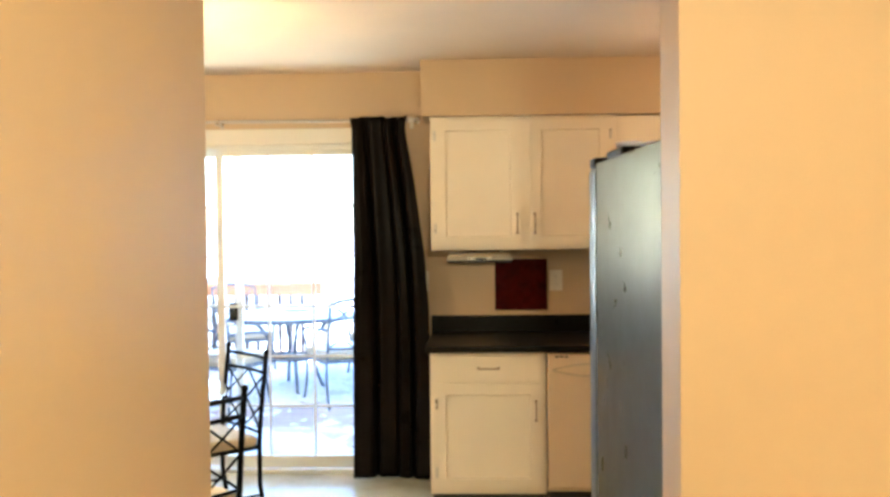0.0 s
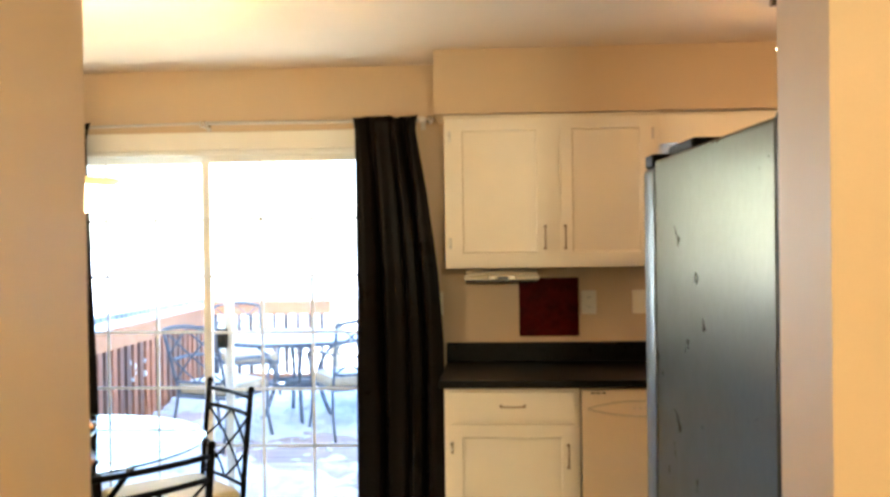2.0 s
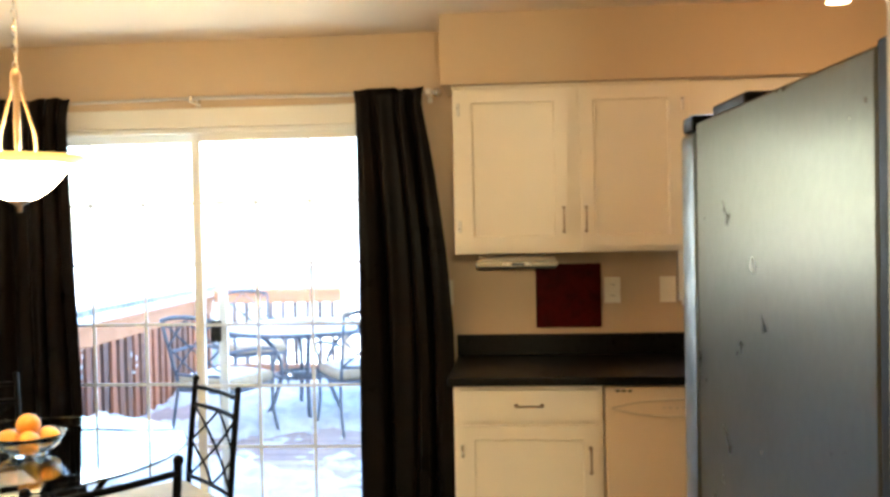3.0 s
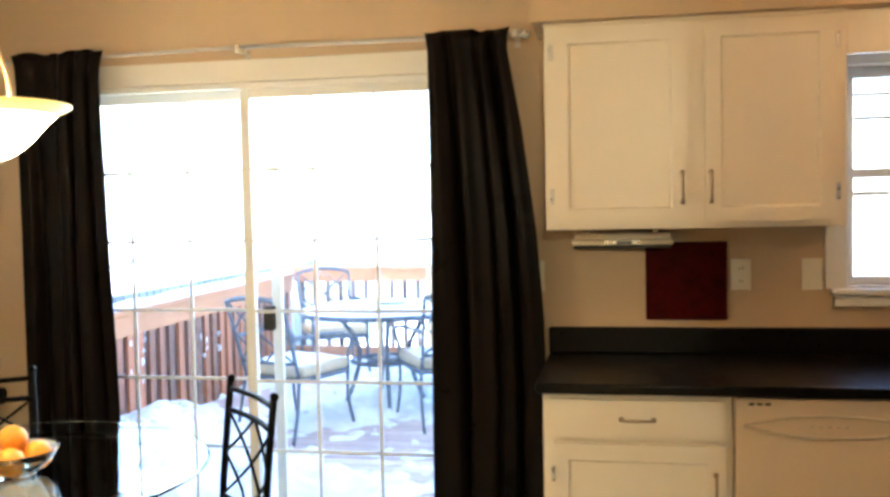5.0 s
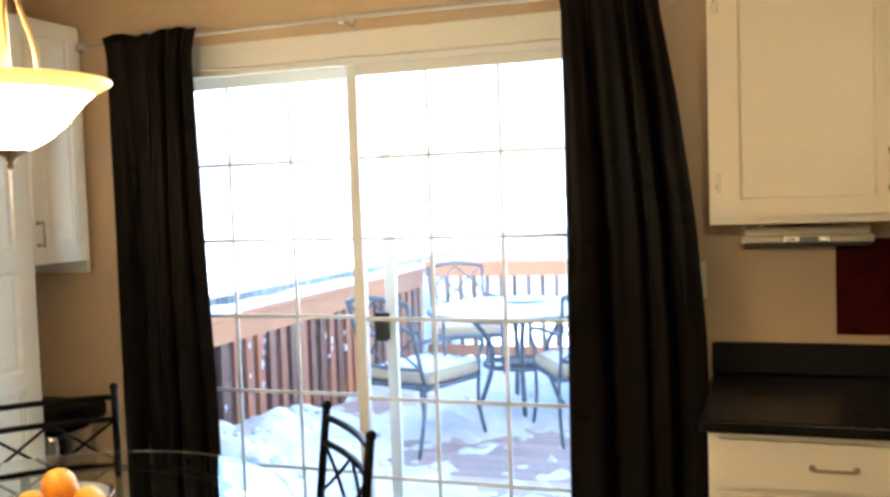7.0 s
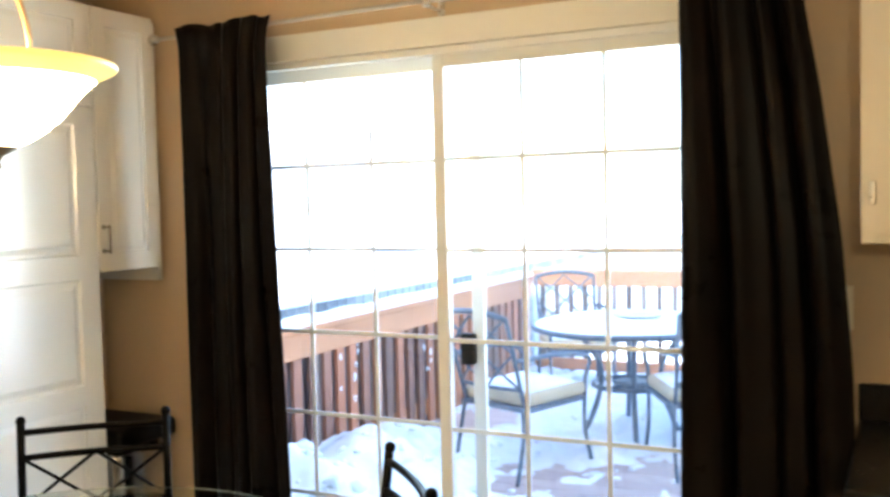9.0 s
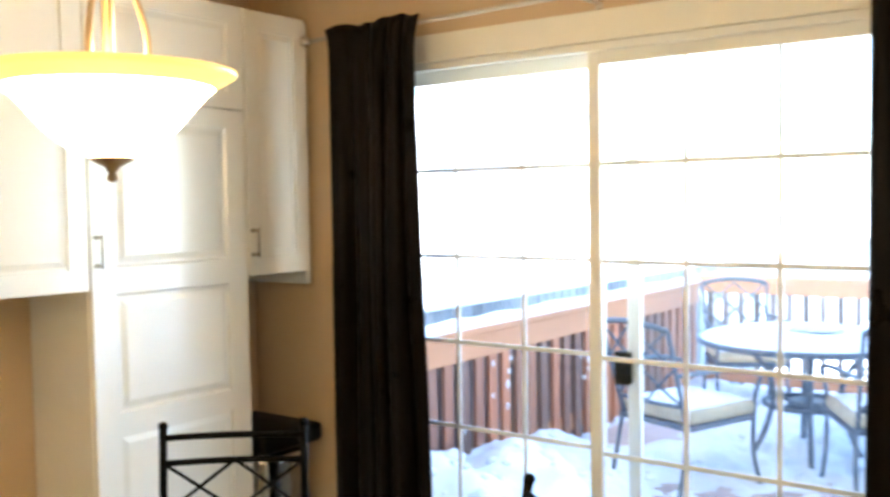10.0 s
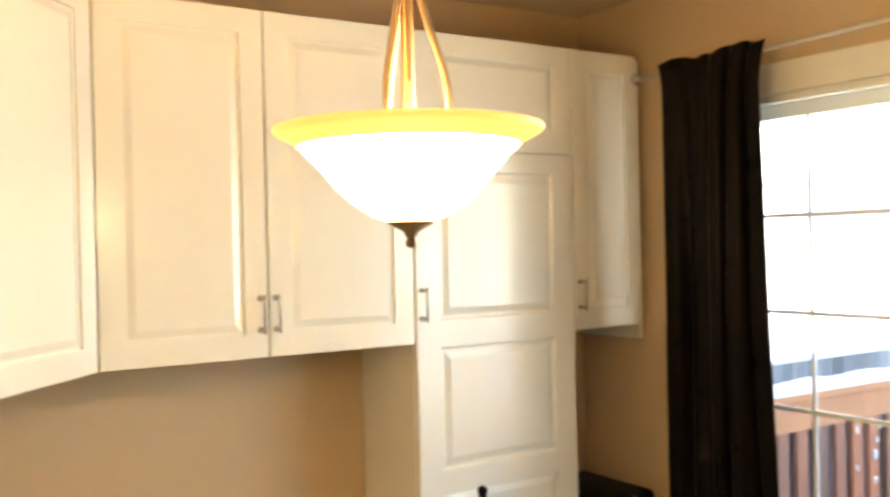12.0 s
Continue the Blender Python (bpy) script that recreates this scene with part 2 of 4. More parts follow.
def lathe(profile, sides=32, centre=(0, 0, 0)):
    """A turned shape from (radius, height) pairs."""
    bm = bmesh.new()
    c = Vector(centre)
    rings = []
    for r, z in profile:
        if r < 1e-5:
            rings.append([bm.verts.new(c + Vector((0, 0, z)))])
        else:
            rings.append([bm.verts.new(c + Vector((r * math.cos(a), r * math.sin(a), z)))
                          for a in (2 * math.pi * k / sides for k in range(sides))])
    for a, b in zip(rings, rings[1:]):
        for k in range(sides):
            n = (k + 1) % sides
            if len(a) == 1 and len(b) == 1:
                continue
            if len(a) == 1:
                bm.faces.new((a[0], b[n], b[k]))
            elif len(b) == 1:
                bm.faces.new((a[k], a[n], b[0]))
            else:
                bm.faces.new((a[k], a[n], b[n], b[k]))
    bmesh.ops.recalc_face_normals(bm, faces=bm.faces)
    return bm


def ball(r, centre, sides=16, squash=1.0):
    n = sides // 2
    return lathe([(r * math.sin(math.pi * k / n), -r * squash * math.cos(math.pi * k / n)) for k in range(n + 1)], sides, centre)


def smooth_line(pts, n=6):
    """Points along a soft curve through the given points."""
    pts = [Vector(p) for p in pts]
    out = []
    for i in range(len(pts) - 1):
        p0, p1, p2, p3 = pts[max(i - 1, 0)], pts[i], pts[i + 1], pts[min(i + 2, len(pts) - 1)]
        for k in range(n):
            t = k / n
            out.append(0.5 * ((2 * p1) + (p2 - p0) * t + (2 * p0 - 5 * p1 + 4 * p2 - p3) * t * t + (3 * p1 - p0 - 3 * p2 + p3) * t ** 3))
    out.append(pts[-1])
    return out


def panel_front(w, h, panels, thick=0.02, raised=False):
    """A cabinet front in the local xz plane that faces -y, with framed panels (x0, z0, x1, z1)."""
    bm = bmesh.new()
    xs = sorted({0.0, w, *(p[0] for p in panels), *(p[2] for p in panels)})
    zs = sorted({0.0, h, *(p[1] for p in panels), *(p[3] for p in panels)})
    grid = {(i, k): bm.verts.new((x, 0, z)) for i, x in enumerate(xs) for k, z in enumerate(zs)}
    wells = []
    for i in range(len(xs) - 1):
        for k in range(len(zs) - 1):
            f = bm.faces.new((grid[i, k], grid[i + 1, k], grid[i + 1, k + 1], grid[i, k + 1]))
            mx, mz = (xs[i] + xs[i + 1]) / 2, (zs[k] + zs[k + 1]) / 2
            if any(p[0] < mx < p[2] and p[1] < mz < p[3] for p in panels):
                wells.append(f)
    for f in wells:
        steps = ((0.010, 0.007), (0.012, 0.0), (0.028, -0.006)) if raised else ((0.006, 0.004), (0.010, 0.006))
        for inset, deep in steps:
            bmesh.ops.inset_individual(bm, faces=[f], thickness=inset, depth=0.0)
            for v in f.verts:
                v.co.y += deep
    edge = [e for e in bm.edges if e.is_boundary]
    back = bmesh.ops.extrude_edge_only(bm, edges=edge)
    vs = [g for g in back["geom"] if isinstance(g, bmesh.types.BMVert)]
    for v in vs:
        v.co.y += thick
    bmesh.ops.contextual_create(bm, geom=[e for e in bm.edges if e.is_boundary])
    rim = [e for e in bm.edges if all(abs(v.co.y) < 1e-6 and (v.co.x in (0.0, xs[-1]) or v.co.z in (0.0, zs[-1])) for v in e.verts)
           and len(e.link_faces) == 2 and e.calc_face_angle(0) > 1.0]
    if rim:
        bmesh.ops.bevel(bm, geom=rim, offset=0.003, segments=2, affect="EDGES")
    bmesh.ops.recalc_face_normals(bm, faces=bm.faces)
    return bm


def bow_handle(length, r=0.0045, out=0.028):
    """An upright bow pull in front of the local plane y = 0, centred on the origin."""
    h = length / 2
    bm = tube(smooth_line([(0, 0, -h), (0, -out * 0.8, -h + 0.004), (0, -out, -h * 0.4), (0, -out, h * 0.4), (0, -out * 0.8, h - 0.004), (0, 0, h)], 5), r, 8)
    add_tube(bm, [(0, 0.0, -h), (0, -0.006, -h)], r * 1.9, 10)
    add_tube(bm, [(0, 0.0, h), (0, -0.006, h)], r * 1.9, 10)
    return bm


def bar_handle(length, r=0.0042, out=0.030):
    """An upright straight pull on two posts with flared feet."""
    h = length / 2
    bm = tube([(0, -out, -h * 1.06), (0, -out, -h), (0, -out, h), (0, -out, h * 1.06)], [r * 0.7, r, r, r * 0.7], 8)
    for z in (-h * 0.86, h * 0.86):
        add_tube(bm, [(0, 0, z), (0, -0.004, z), (0, -0.012, z), (0, -out, z)], [r * 2.2, r * 1.9, r * 1.05, r * 0.95], 10)
    bmesh.ops.recalc_face_normals(bm, faces=bm.faces)
    return bm


def put_front(cab, m, w, h, panels, mat, raised, handle=None, hinges=(), hinge_x=0.0, across=False):
    """One door or drawer front of a cabinet, with its handle (x, z, length) and hinges."""
    d = part("drawer" if across else "door", panel_front(w, h, panels, raised=raised), mat, cab)
    d.matrix_local = m
    if handle:
        x, z, ln = handle
        hd = part("handle", bar_handle(ln) if raised else bow_handle(ln), BRIGHT if raised else PULL, d,
                  "slim chrome bar handle" if raised else "satin metal bow handle", True)
        hd.matrix_local = pose(x, 0, z, 0, 90 if across else 0, 0)
    for z in hinges:
        part("hinge", box((hinge_x - 0.007, -0.006, z - 0.028), (hinge_x + 0.007, 0.004, z + 0.028), 0.002), CHROME, d, "small metal hinge")
    return d


# ---- large structure ----
CEILZ = 2.413
# North wall and roof are carried up out of view to shade the deck.
TOP = 5.4
structure("floor", box((-2.9, -3.2, -0.12), (3.4, 5.02, 0.0)), FLOOR, "pale glossy vinyl floor")
structure("ceiling", box((-2.9, -3.2, CEILZ), (3.4, 5.0, CEILZ + 0.15)), CEIL, "smooth warm-toned ceiling")


def wall(name, *boxes):
    bm = bmesh.new()
    for lo, hi in boxes:
        add_box(bm, lo, hi)
    return structure(name, bm, WALL, "tan painted wall")


DX0, DX1, DZ1 = -2.11, -0.27, 1.99
WX0, WX1, WZ0, WZ1 = 1.215, 2.12, 1.100, 1.945
wall("wall_north", ((-2.9, 5.0, 0), (DX0, 5.2, TOP)), ((DX0, 5.0, DZ1), (DX1, 5.2, TOP)), ((DX1, 5.0, 0), (WX0, 5.2, TOP)),
     ((WX0, 5.0, 0), (WX1, 5.2, WZ0)), ((WX0, 5.0, WZ1), (WX1, 5.2, TOP)), ((WX1, 5.0, 0), (3.4, 5.2, TOP)))
wall("wall_west", ((-2.9, 2.4, 0), (-2.73, 5.0, CEILZ)))
wall("wall_south", ((-2.73, 2.40, 0), (-1.5, 2.52, CEILZ)), ((-1.62, 1.25, 0), (-1.5, 2.40, CEILZ)), ((-1.62, 1.13, 0), (-0.30, 1.258, CEILZ)))
wall("wall_hall", ((-0.30, -3.0, 0), (-0.161, 1.258, CEILZ)))
end_wall = wall("wall_fridge", ((0.798, 1.278, 0), (3.2, 1.550, CEILZ)))
for v in end_wall.data.vertices:
    if v.co.x < 1 and v.co.y > 1.5:
        v.co.x = 0.812
wall("wall_east", ((3.2, -3.0, 0), (3.4, 5.0, CEILZ)))
wall("wall_back", ((-0.30, -3.2, 0), (3.4, -3.0, CEILZ)))
wall("soffit", ((0.061, 4.62, 2.10), (3.2, 5.0, CEILZ)))
# Unseen slab, added to keep the sun off the deck and rooms.
structure("roof", box((-3.6, -3.6, TOP), (4.0, 5.6, TOP + 0.2)), SIDING, "unseen roof slab added to shade the deck and rooms")
bm = bmesh.new()
add_box(bm, (-2.73, 4.986, 0), (DX0 - 0.07, 5.0, 0.08), 0.003)
add_box(bm, (DX1 + 0.07, 4.986, 0), (0.10, 5.0, 0.08), 0.003)
structure("baseboard", bm, TRIMW, "white painted baseboard")

# ---- sliding glass door ----
door = structure("door_1", box((DX0, 4.99, -0.02), (DX1, 5.2, 0.02), 0.004), VINYL, "white sliding patio door with white grids")


def bar(name, lo, hi, parent, mat=VINYL, bevel=0.003, label=""):
    return part(name, box(lo, hi, bevel, 2), mat, parent, label)


bar("door_frame", (DX0, 4.995, 0.02), (DX0 + 0.05, 5.15, DZ1 - 0.033), door)
bar("door_frame", (DX1 - 0.05, 4.995, 0.02), (DX1, 5.15, DZ1 - 0.033), door)
bar("door_frame", (DX0, 4.985, DZ1 - 0.032), (DX1, 5.001, DZ1 - 0.006), door)
bar("door_frame", (DX0, 5.001, DZ1 - 0.022), (DX1, 5.15, DZ1), door)
trim = structure("trim", box((DX0 - 0.07, 4.978, DZ1 - 0.005), (DX1 + 0.07, 5.0, DZ1 + 0.090), 0.004, 2), TRIMW, "white door casing")
part("casing", box((DX0 - 0.07, 4.98, 0), (DX0 + 0.005, 5.0, DZ1 - 0.005), 0.004, 2), TRIMW, trim)
part("casing", box((DX1 - 0.005, 4.98, 0), (DX1 + 0.07, 5.0, DZ1 - 0.005), 0.004, 2), TRIMW, trim)
ROWZ = [0.103 + 0.3025 * k for k in range(7)]


def sash(y, x0, x1, gx0, gx1, top):
    """One framed door leaf with its pane and grid bars."""
    t = 0.018
    bar("stile", (x0, y - t, 0.03), (gx0, y + t, top), door)
    bar("stile", (gx1, y - t, 0.03), (x1, y + t, top), door)
    bar("rail", (gx0, y - t, 0.03), (gx1, y + t, 0.103), door)
    bar("rail", (gx0, y - t, 1.918), (gx1, y + t, top), door)
    pane = part("pane", box((gx0, y - 0.003, 0.103), (gx1, y + 0.003, 1.918)), PANE, door, "clear double-glazed pane")
    pane.visible_shadow = False
    w = (gx1 - gx0) / 3
    for k in (1, 2):
        bar("muntin", (gx0 + k * w - 0.0072, y - 0.012, 0.103), (gx0 + k * w + 0.0072, y - 0.004, 1.918), door, bevel=0.002)
    for z in ROWZ[1:-1]:
        bar("muntin", (gx0, y - 0.0115, z - 0.0072), (gx1, y - 0.0045, z + 0.0072), door, bevel=0.002)


sash(5.022, -1.213, -0.305, -1.170, -0.353, 1.967)
sash(5.072, -2.08, -1.198, -2.033, -1.215, 1.967)
bar("screen_stile", (-1.130, 5.105, 0.03), (-1.085, 5.125, 1.967), door)
bar("screen_stile", (-0.36, 5.105, 0.03), (-0.325, 5.125, 1.967), door)
bar("screen_rail", (-1.085, 5.107, 0.03), (-0.36, 5.123, 0.075), door)
bar("screen_rail", (-1.085, 5.107, 1.930), (-0.36, 5.123, 1.967), door)
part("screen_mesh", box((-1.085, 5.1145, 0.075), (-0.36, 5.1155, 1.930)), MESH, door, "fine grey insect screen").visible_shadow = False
hd = bar("door_handle", (-1.163, 5.070, 0.918), (-1.111, 5.104, 1.026), door, BLACKP, 0.008, "black plastic door latch")

# ---- kitchen window ----
win = structure("window_1", box((1.158, 4.955, 1.078), (WX1 + 0.11, 5.0, 1.102), 0.006, 2), TRIMW, "white double-hung kitchen window")
part("window_apron", box((1.170, 4.974, 1.033), (WX1 + 0.08, 5.0, 1.078), 0.003), TRIMW, win)
part("window_casing", box((WX0 - 0.075, 4.978, 1.102), (WX0 + 0.004, 5.0, 2.0), 0.004, 2), TRIMW, win)
part("window_casing", box((WX1 - 0.004, 4.978, 1.102), (WX1 + 0.075, 5.0, 2.0), 0.004, 2), TRIMW, win)
part("window_casing", box((WX0 + 0.004, 4.978, WZ1 - 0.004), (WX1 - 0.004, 5.0, 2.0), 0.004, 2), TRIMW, win)
part("window_sill", box((WX0, 5.0, WZ0 - 0.02), (WX1, 5.2, WZ0 + 0.012), 0.003), VINYL, win)
for x0, x1 in ((WX0, WX0 + 0.035), (WX1 - 0.035, WX1)):
    part("window_frame", box((x0, 5.02, WZ0 + 0.012), (x1, 5.09, WZ1), 0.003), VINYL, win)
for z0, z1, y in ((WZ0 + 0.012, WZ0 + 0.045, 5.03), (1.520, 1.556, 5.05), (WZ1 - 0.045, WZ1, 5.06)):
    part("window_rail", box((WX0 + 0.035, y, z0), (WX1 - 0.035, y + 0.03, z1), 0.003), VINYL, win)
for z in (1.460, 1.748, 1.838):
    part("muntin", box((WX0 + 0.035, 5.050, z - 0.008), (WX1 - 0.035, 5.060, z + 0.008)), VINYL, win)
for x in (1.55, 1.83):
    part("muntin", box((x - 0.008, 5.0515, WZ0 + 0.06), (x + 0.008, 5.0585, WZ1 - 0.05)), VINYL, win)
p = part("pane", box((WX0 + 0.035, 5.064, WZ0 + 0.05), (WX1 - 0.035, 5.068, WZ1 - 0.04)), PANE, win)
p.visible_shadow = False

# ---- kitchen run ----
cab = thing("upper_cabinet", pose(0.108, 4.668, 1.349), "cream painted wooden wall cabinet with two panelled doors", "cabinet")
part("body", box((0, 0, 0), (1.040, 0.33, 0.751), 0.002), CREAM, cab)
part("crown", box((-0.004, -0.006, 0.735), (1.044, 0.0, 0.748), 0.002), CREAM, cab)
for x, w, hx, kx in ((0.030, 0.476, 0.456, -0.004), (0.564, 0.440, 0.020, 0.444)):
    put_front(cab, pose(x, -0.020, 0.022), w, 0.700, [(0.055, 0.05, w - 0.055, 0.65)], CREAM, False, (hx, 0.125, 0.105), (0.10, 0.62), kx)
val = tagged(link_mesh("valance_board", box((1.150, 4.70, 1.945), (3.19, 4.72, 2.10), 0.003), CREAM), "cream painted valance board above the kitchen window", "valance")

base = thing("base_cabinet", pose(0.11, 4.368, 0.0), "cream painted base cabinet with a drawer and a panelled door", "cabinet")
part("body", box((0, 0, 0.05), (0.618, 0.62, 0.811), 0.002), CREAM, base)
part("plinth", box((0.01, 0.06, 0), (0.618, 0.60, 0.05)), SLOT, base, "dark recessed plinth")
put_front(base, pose(0.028, -0.020, 0.664), 0.565, 0.128, [], CREAM, False, (0.285, 0.064, 0.105), across=True)
put_front(base, pose(0.028, -0.020, 0.080), 0.565, 0.562, [(0.055, 0.055, 0.51, 0.507)], CREAM, False, (0.535, 0.42, 0.10), (0.09, 0.46), 0.006)

dw = thing("dishwasher", pose(0.732, 4.352, 0.0), "almond enamel dishwasher under the black counter", "dishwasher")
part("body", box((0.002, 0.03, 0.06), (0.598, 0.60, 0.806)), APPL, dw)
pan = part("door", box((0.004, -0.004, 0.085), (0.596, 0.03, 0.806), 0.006, 2), APPL, dw)
bm = tube(smooth_line([(0.03, -0.004, 0.712), (0.15, -0.009, 0.69), (0.30, -0.011, 0.682), (0.45, -0.009, 0.69), (0.57, -0.004, 0.712)], 5), 0.005, 8)
part("handle", bm, APPLD, pan, "curved lip of the door", True)
bm = tube(smooth_line([(0.03, -0.004, 0.716), (0.15, -0.007, 0.742), (0.30, -0.009, 0.752), (0.45, -0.007, 0.742), (0.57, -0.004, 0.716)], 5), 0.004, 8)
part("trim", bm, APPLD, pan, "", True)
for x in (0.045, 0.07, 0.095):
    part("button", box((x, -0.007, 0.783), (x + 0.017, -0.003, 0.791)), SLOT, pan)
for k in range(5):
    part("button", box((0.235 + 0.026 * k, -0.007, 0.713), (0.247 + 0.026 * k, -0.003, 0.721), 0.001), APPLD, pan)
part("kick_plate", box((0.01, 0.05, 0), (0.59, 0.07, 0.08)), SLOT, dw)

sinkcab = thing("base_cabinet", pose(1.336, 4.368, 0.0), "cream painted sink base cabinet with panelled doors", "cabinet")
part("body", box((0, 0, 0.05), (1.5, 0.62, 0.811), 0.002), CREAM, sinkcab)
for x in (0.03, 0.52, 1.01):
    put_front(sinkcab, pose(x, -0.020, 0.080), 0.46, 0.70, [(0.055, 0.055, 0.405, 0.645)], CREAM, False, (0.42, 0.55, 0.10))

bm = bmesh.new()
add_box(bm, (0.088, 4.325, 0.812), (2.85, 4.99, 0.848), 0.008, 3)
ct = tagged(link_mesh("countertop", bm, COUNTER), "black laminate kitchen countertop with a low backsplash", "countertop")
part("backsplash", box((0.088, 4.972, 0.848), (2.85, 4.997, 0.952), 0.006, 2), COUNTER, ct)
sk = thing("sink", pose(1.42, 4.45, 0.848), "stainless steel kitchen sink set in the counter", "sink")
bm = bmesh.new()
for lo, hi in (((0, 0, 0), (0.8, 0.03, 0.008)), ((0, 0.42, 0), (0.8, 0.47, 0.008)), ((0, 0.03, 0), (0.03, 0.42, 0.008)), ((0.77, 0.03, 0), (0.8, 0.42, 0.008))):
    add_box(bm, lo, hi, 0.002)
part("rim", bm, CHROME, sk)
part("basin", box((0.03, 0.03, 0.0), (0.77, 0.42, 0.003)), STEEL, sk)
part("tap", tube(smooth_line([(0.40, 0.445, 0.006), (0.40, 0.445, 0.2), (0.40, 0.40, 0.25), (0.40, 0.30, 0.24), (0.40, 0.26, 0.19)], 6), 0.012, 10), CHROME, sk, "", True)
soap = thing("soap_bottle", pose(1.415, 4.93, 0.846), "small dark soap bottle beside the sink", "bottle")
part("bottle", lathe([(0, 0), (0.024, 0.001), (0.026, 0.01), (0.026, 0.055), (0.012, 0.075), (0.010, 0.09), (0, 0.09)], 20), BLACKP, soap, "", True)

hood = thing("cabinet_radio", pose(0.188, 4.885, 1.268), "slim silver appliance mounted below the wall cabinet", "radio")
part("body", box((0.012, 0.010, 0.036), (0.374, 0.10, 0.062), 0.004, 2), RADIO, hood, "", True)
part("lower_lip", box((0.0, 0.0, 0.012), (0.386, 0.10, 0.0355), 0.009, 3), RADIO, hood, "", True)
part("underside", box((0.008, 0.004, 0.0), (0.378, 0.098, 0.013), 0.003), SLOT, hood)
bez = part("control_panel", box((0.125, -0.003, 0.014), (0.260, 0.02, 0.034), 0.003, 2), SILVER, hood, "silver control strip")
part("display", box((0.172, -0.005, 0.018), (0.228, 0.0, 0.030), 0.001), LCD, bez, "small dark display")
part("button", box((0.136, -0.006, 0.020), (0.160, 0.0, 0.028), 0.002), PLATE, bez)
part("button", box((0.236, -0.006, 0.020), (0.252, 0.0, 0.028), 0.002), PLATE, bez)
part("bracket", box((0.05, 0.03, 0.05), (0.07, 0.09, 0.070)), CHROME, hood)
part("bracket", box((0.31, 0.03, 0.05), (0.33, 0.09, 0.070)), CHROME, hood)

tagged(link_mesh("wall_panel", box((0.470, 4.984, 0.981), (0.780, 4.999, 1.286), 0.003, 2), REDP), "dark red square panel hung on the wall above the counter", "wall panel")
for x, kind in ((0.794, "outlet"), (1.056, "switch"), (-0.004, "switch")):
    pl = thing("wall_outlet" if kind == "outlet" else "light_switch", pose(x, 5.0, 1.095), "ivory plastic electrical " + ("outlet" if kind == "outlet" else "switch") + " plate on the wall", kind)
    part("plate", box((0, -0.007, 0), (0.077, 0.0, 0.122), 0.003, 2), PLATE, pl)
    if kind == "outlet":
        for z in (0.036, 0.086):
            sck = part("socket", lathe([(0, 0), (0.017, 0), (0.017, 0.003), (0, 0.003)], 20), PLATE, pl)
            sck.matrix_local = pose(0.0385, -0.0068, z, 90, 0, 0)
            for dx in (-0.006, 0.006):
                part("slot", box((dx - 0.0012, -0.005, 0.0028), (dx + 0.0012, 0.005, 0.0036)), SLOT, sck)
    else:
        part("toggle", box((0.033, -0.016, 0.052), (0.044, -0.006, 0.070), 0.002), PLATE, pl)

# ---- refrigerator ----
FX, FY0, FZ = 0.836, 1.600, 1.684
fr = thing("refrigerator", pose(FX, FY0, 0, 0, 0, 3.7), "stainless refrigerator with a textured side and dark back", "refrigerator")
part("body", box((0.0, 0.042, 0.03), (0.88, 0.91, FZ), 0.006, 2), STEEL, fr, "textured stainless side")
part("back_panel", box((0.001, -0.030, 0.03), (0.87, 0.042, FZ + 0.006), 0.003), BLACKP, fr, "dark back panel")
part("gasket", box((0.014, 0.91, 0.05), (0.87, 0.925, FZ - 0.01)), BLACKP, fr)
dr = part("door", box((0.0, 0.925, 0.05), (0.434, 1.055, FZ - 0.012), 0.018, 3), DOORST, fr, "smooth pale steel door", True)
part("handle", tube([(0.40, 1.035, 0.6), (0.40, 1.08, 0.62), (0.40, 1.08, 1.35), (0.40, 1.035, 1.37)], 0.012, 8), CHROME, dr, "", True)
dr2 = part("door", box((0.440, 0.925, 0.05), (0.88, 1.055, FZ - 0.012), 0.018, 3), DOORST, fr, "", True)
part("handle", tube([(0.48, 1.035, 0.6), (0.48, 1.08, 0.62), (0.48, 1.08, 1.35), (0.48, 1.035, 1.37)], 0.012, 8), CHROME, dr2, "", True)
part("hinge_cover", box((0.04, 0.70, FZ), (0.15, 0.93, FZ + 0.038), 0.008, 2), BLACKP, fr, "dark hinge cover")
part("hinge_cap", box((0.0, 0.94, FZ - 0.014), (0.07, 1.025, FZ + 0.02), 0.006, 2), BLACKP, fr)
for x in (0.08, 0.80):
    for y in (0.12, 0.85):
        part("foot", lathe([(0, 0), (0.02, 0), (0.02, 0.031), (0, 0.031)], 12, (x, y, 0)), BLACKP, fr)

# ---- dining wall of white cabinets ----
LX = -2.378


def white_cab(y0, y1, z0, z1, label, fronts, name="wall_cabinet"):
    c = thing(name, pose(LX, y0, 0, 0, 0, 90), label, "cabinet")
    part("body", box((0, 0.022, z0), (y1 - y0, 0.35, z1), 0.001), WHITE, c)
    for x, w, za, zb, panels, handle in fronts:
        put_front(c, pose(x, 0, za), w, zb - za, panels, WHITE, True, handle)
    return c


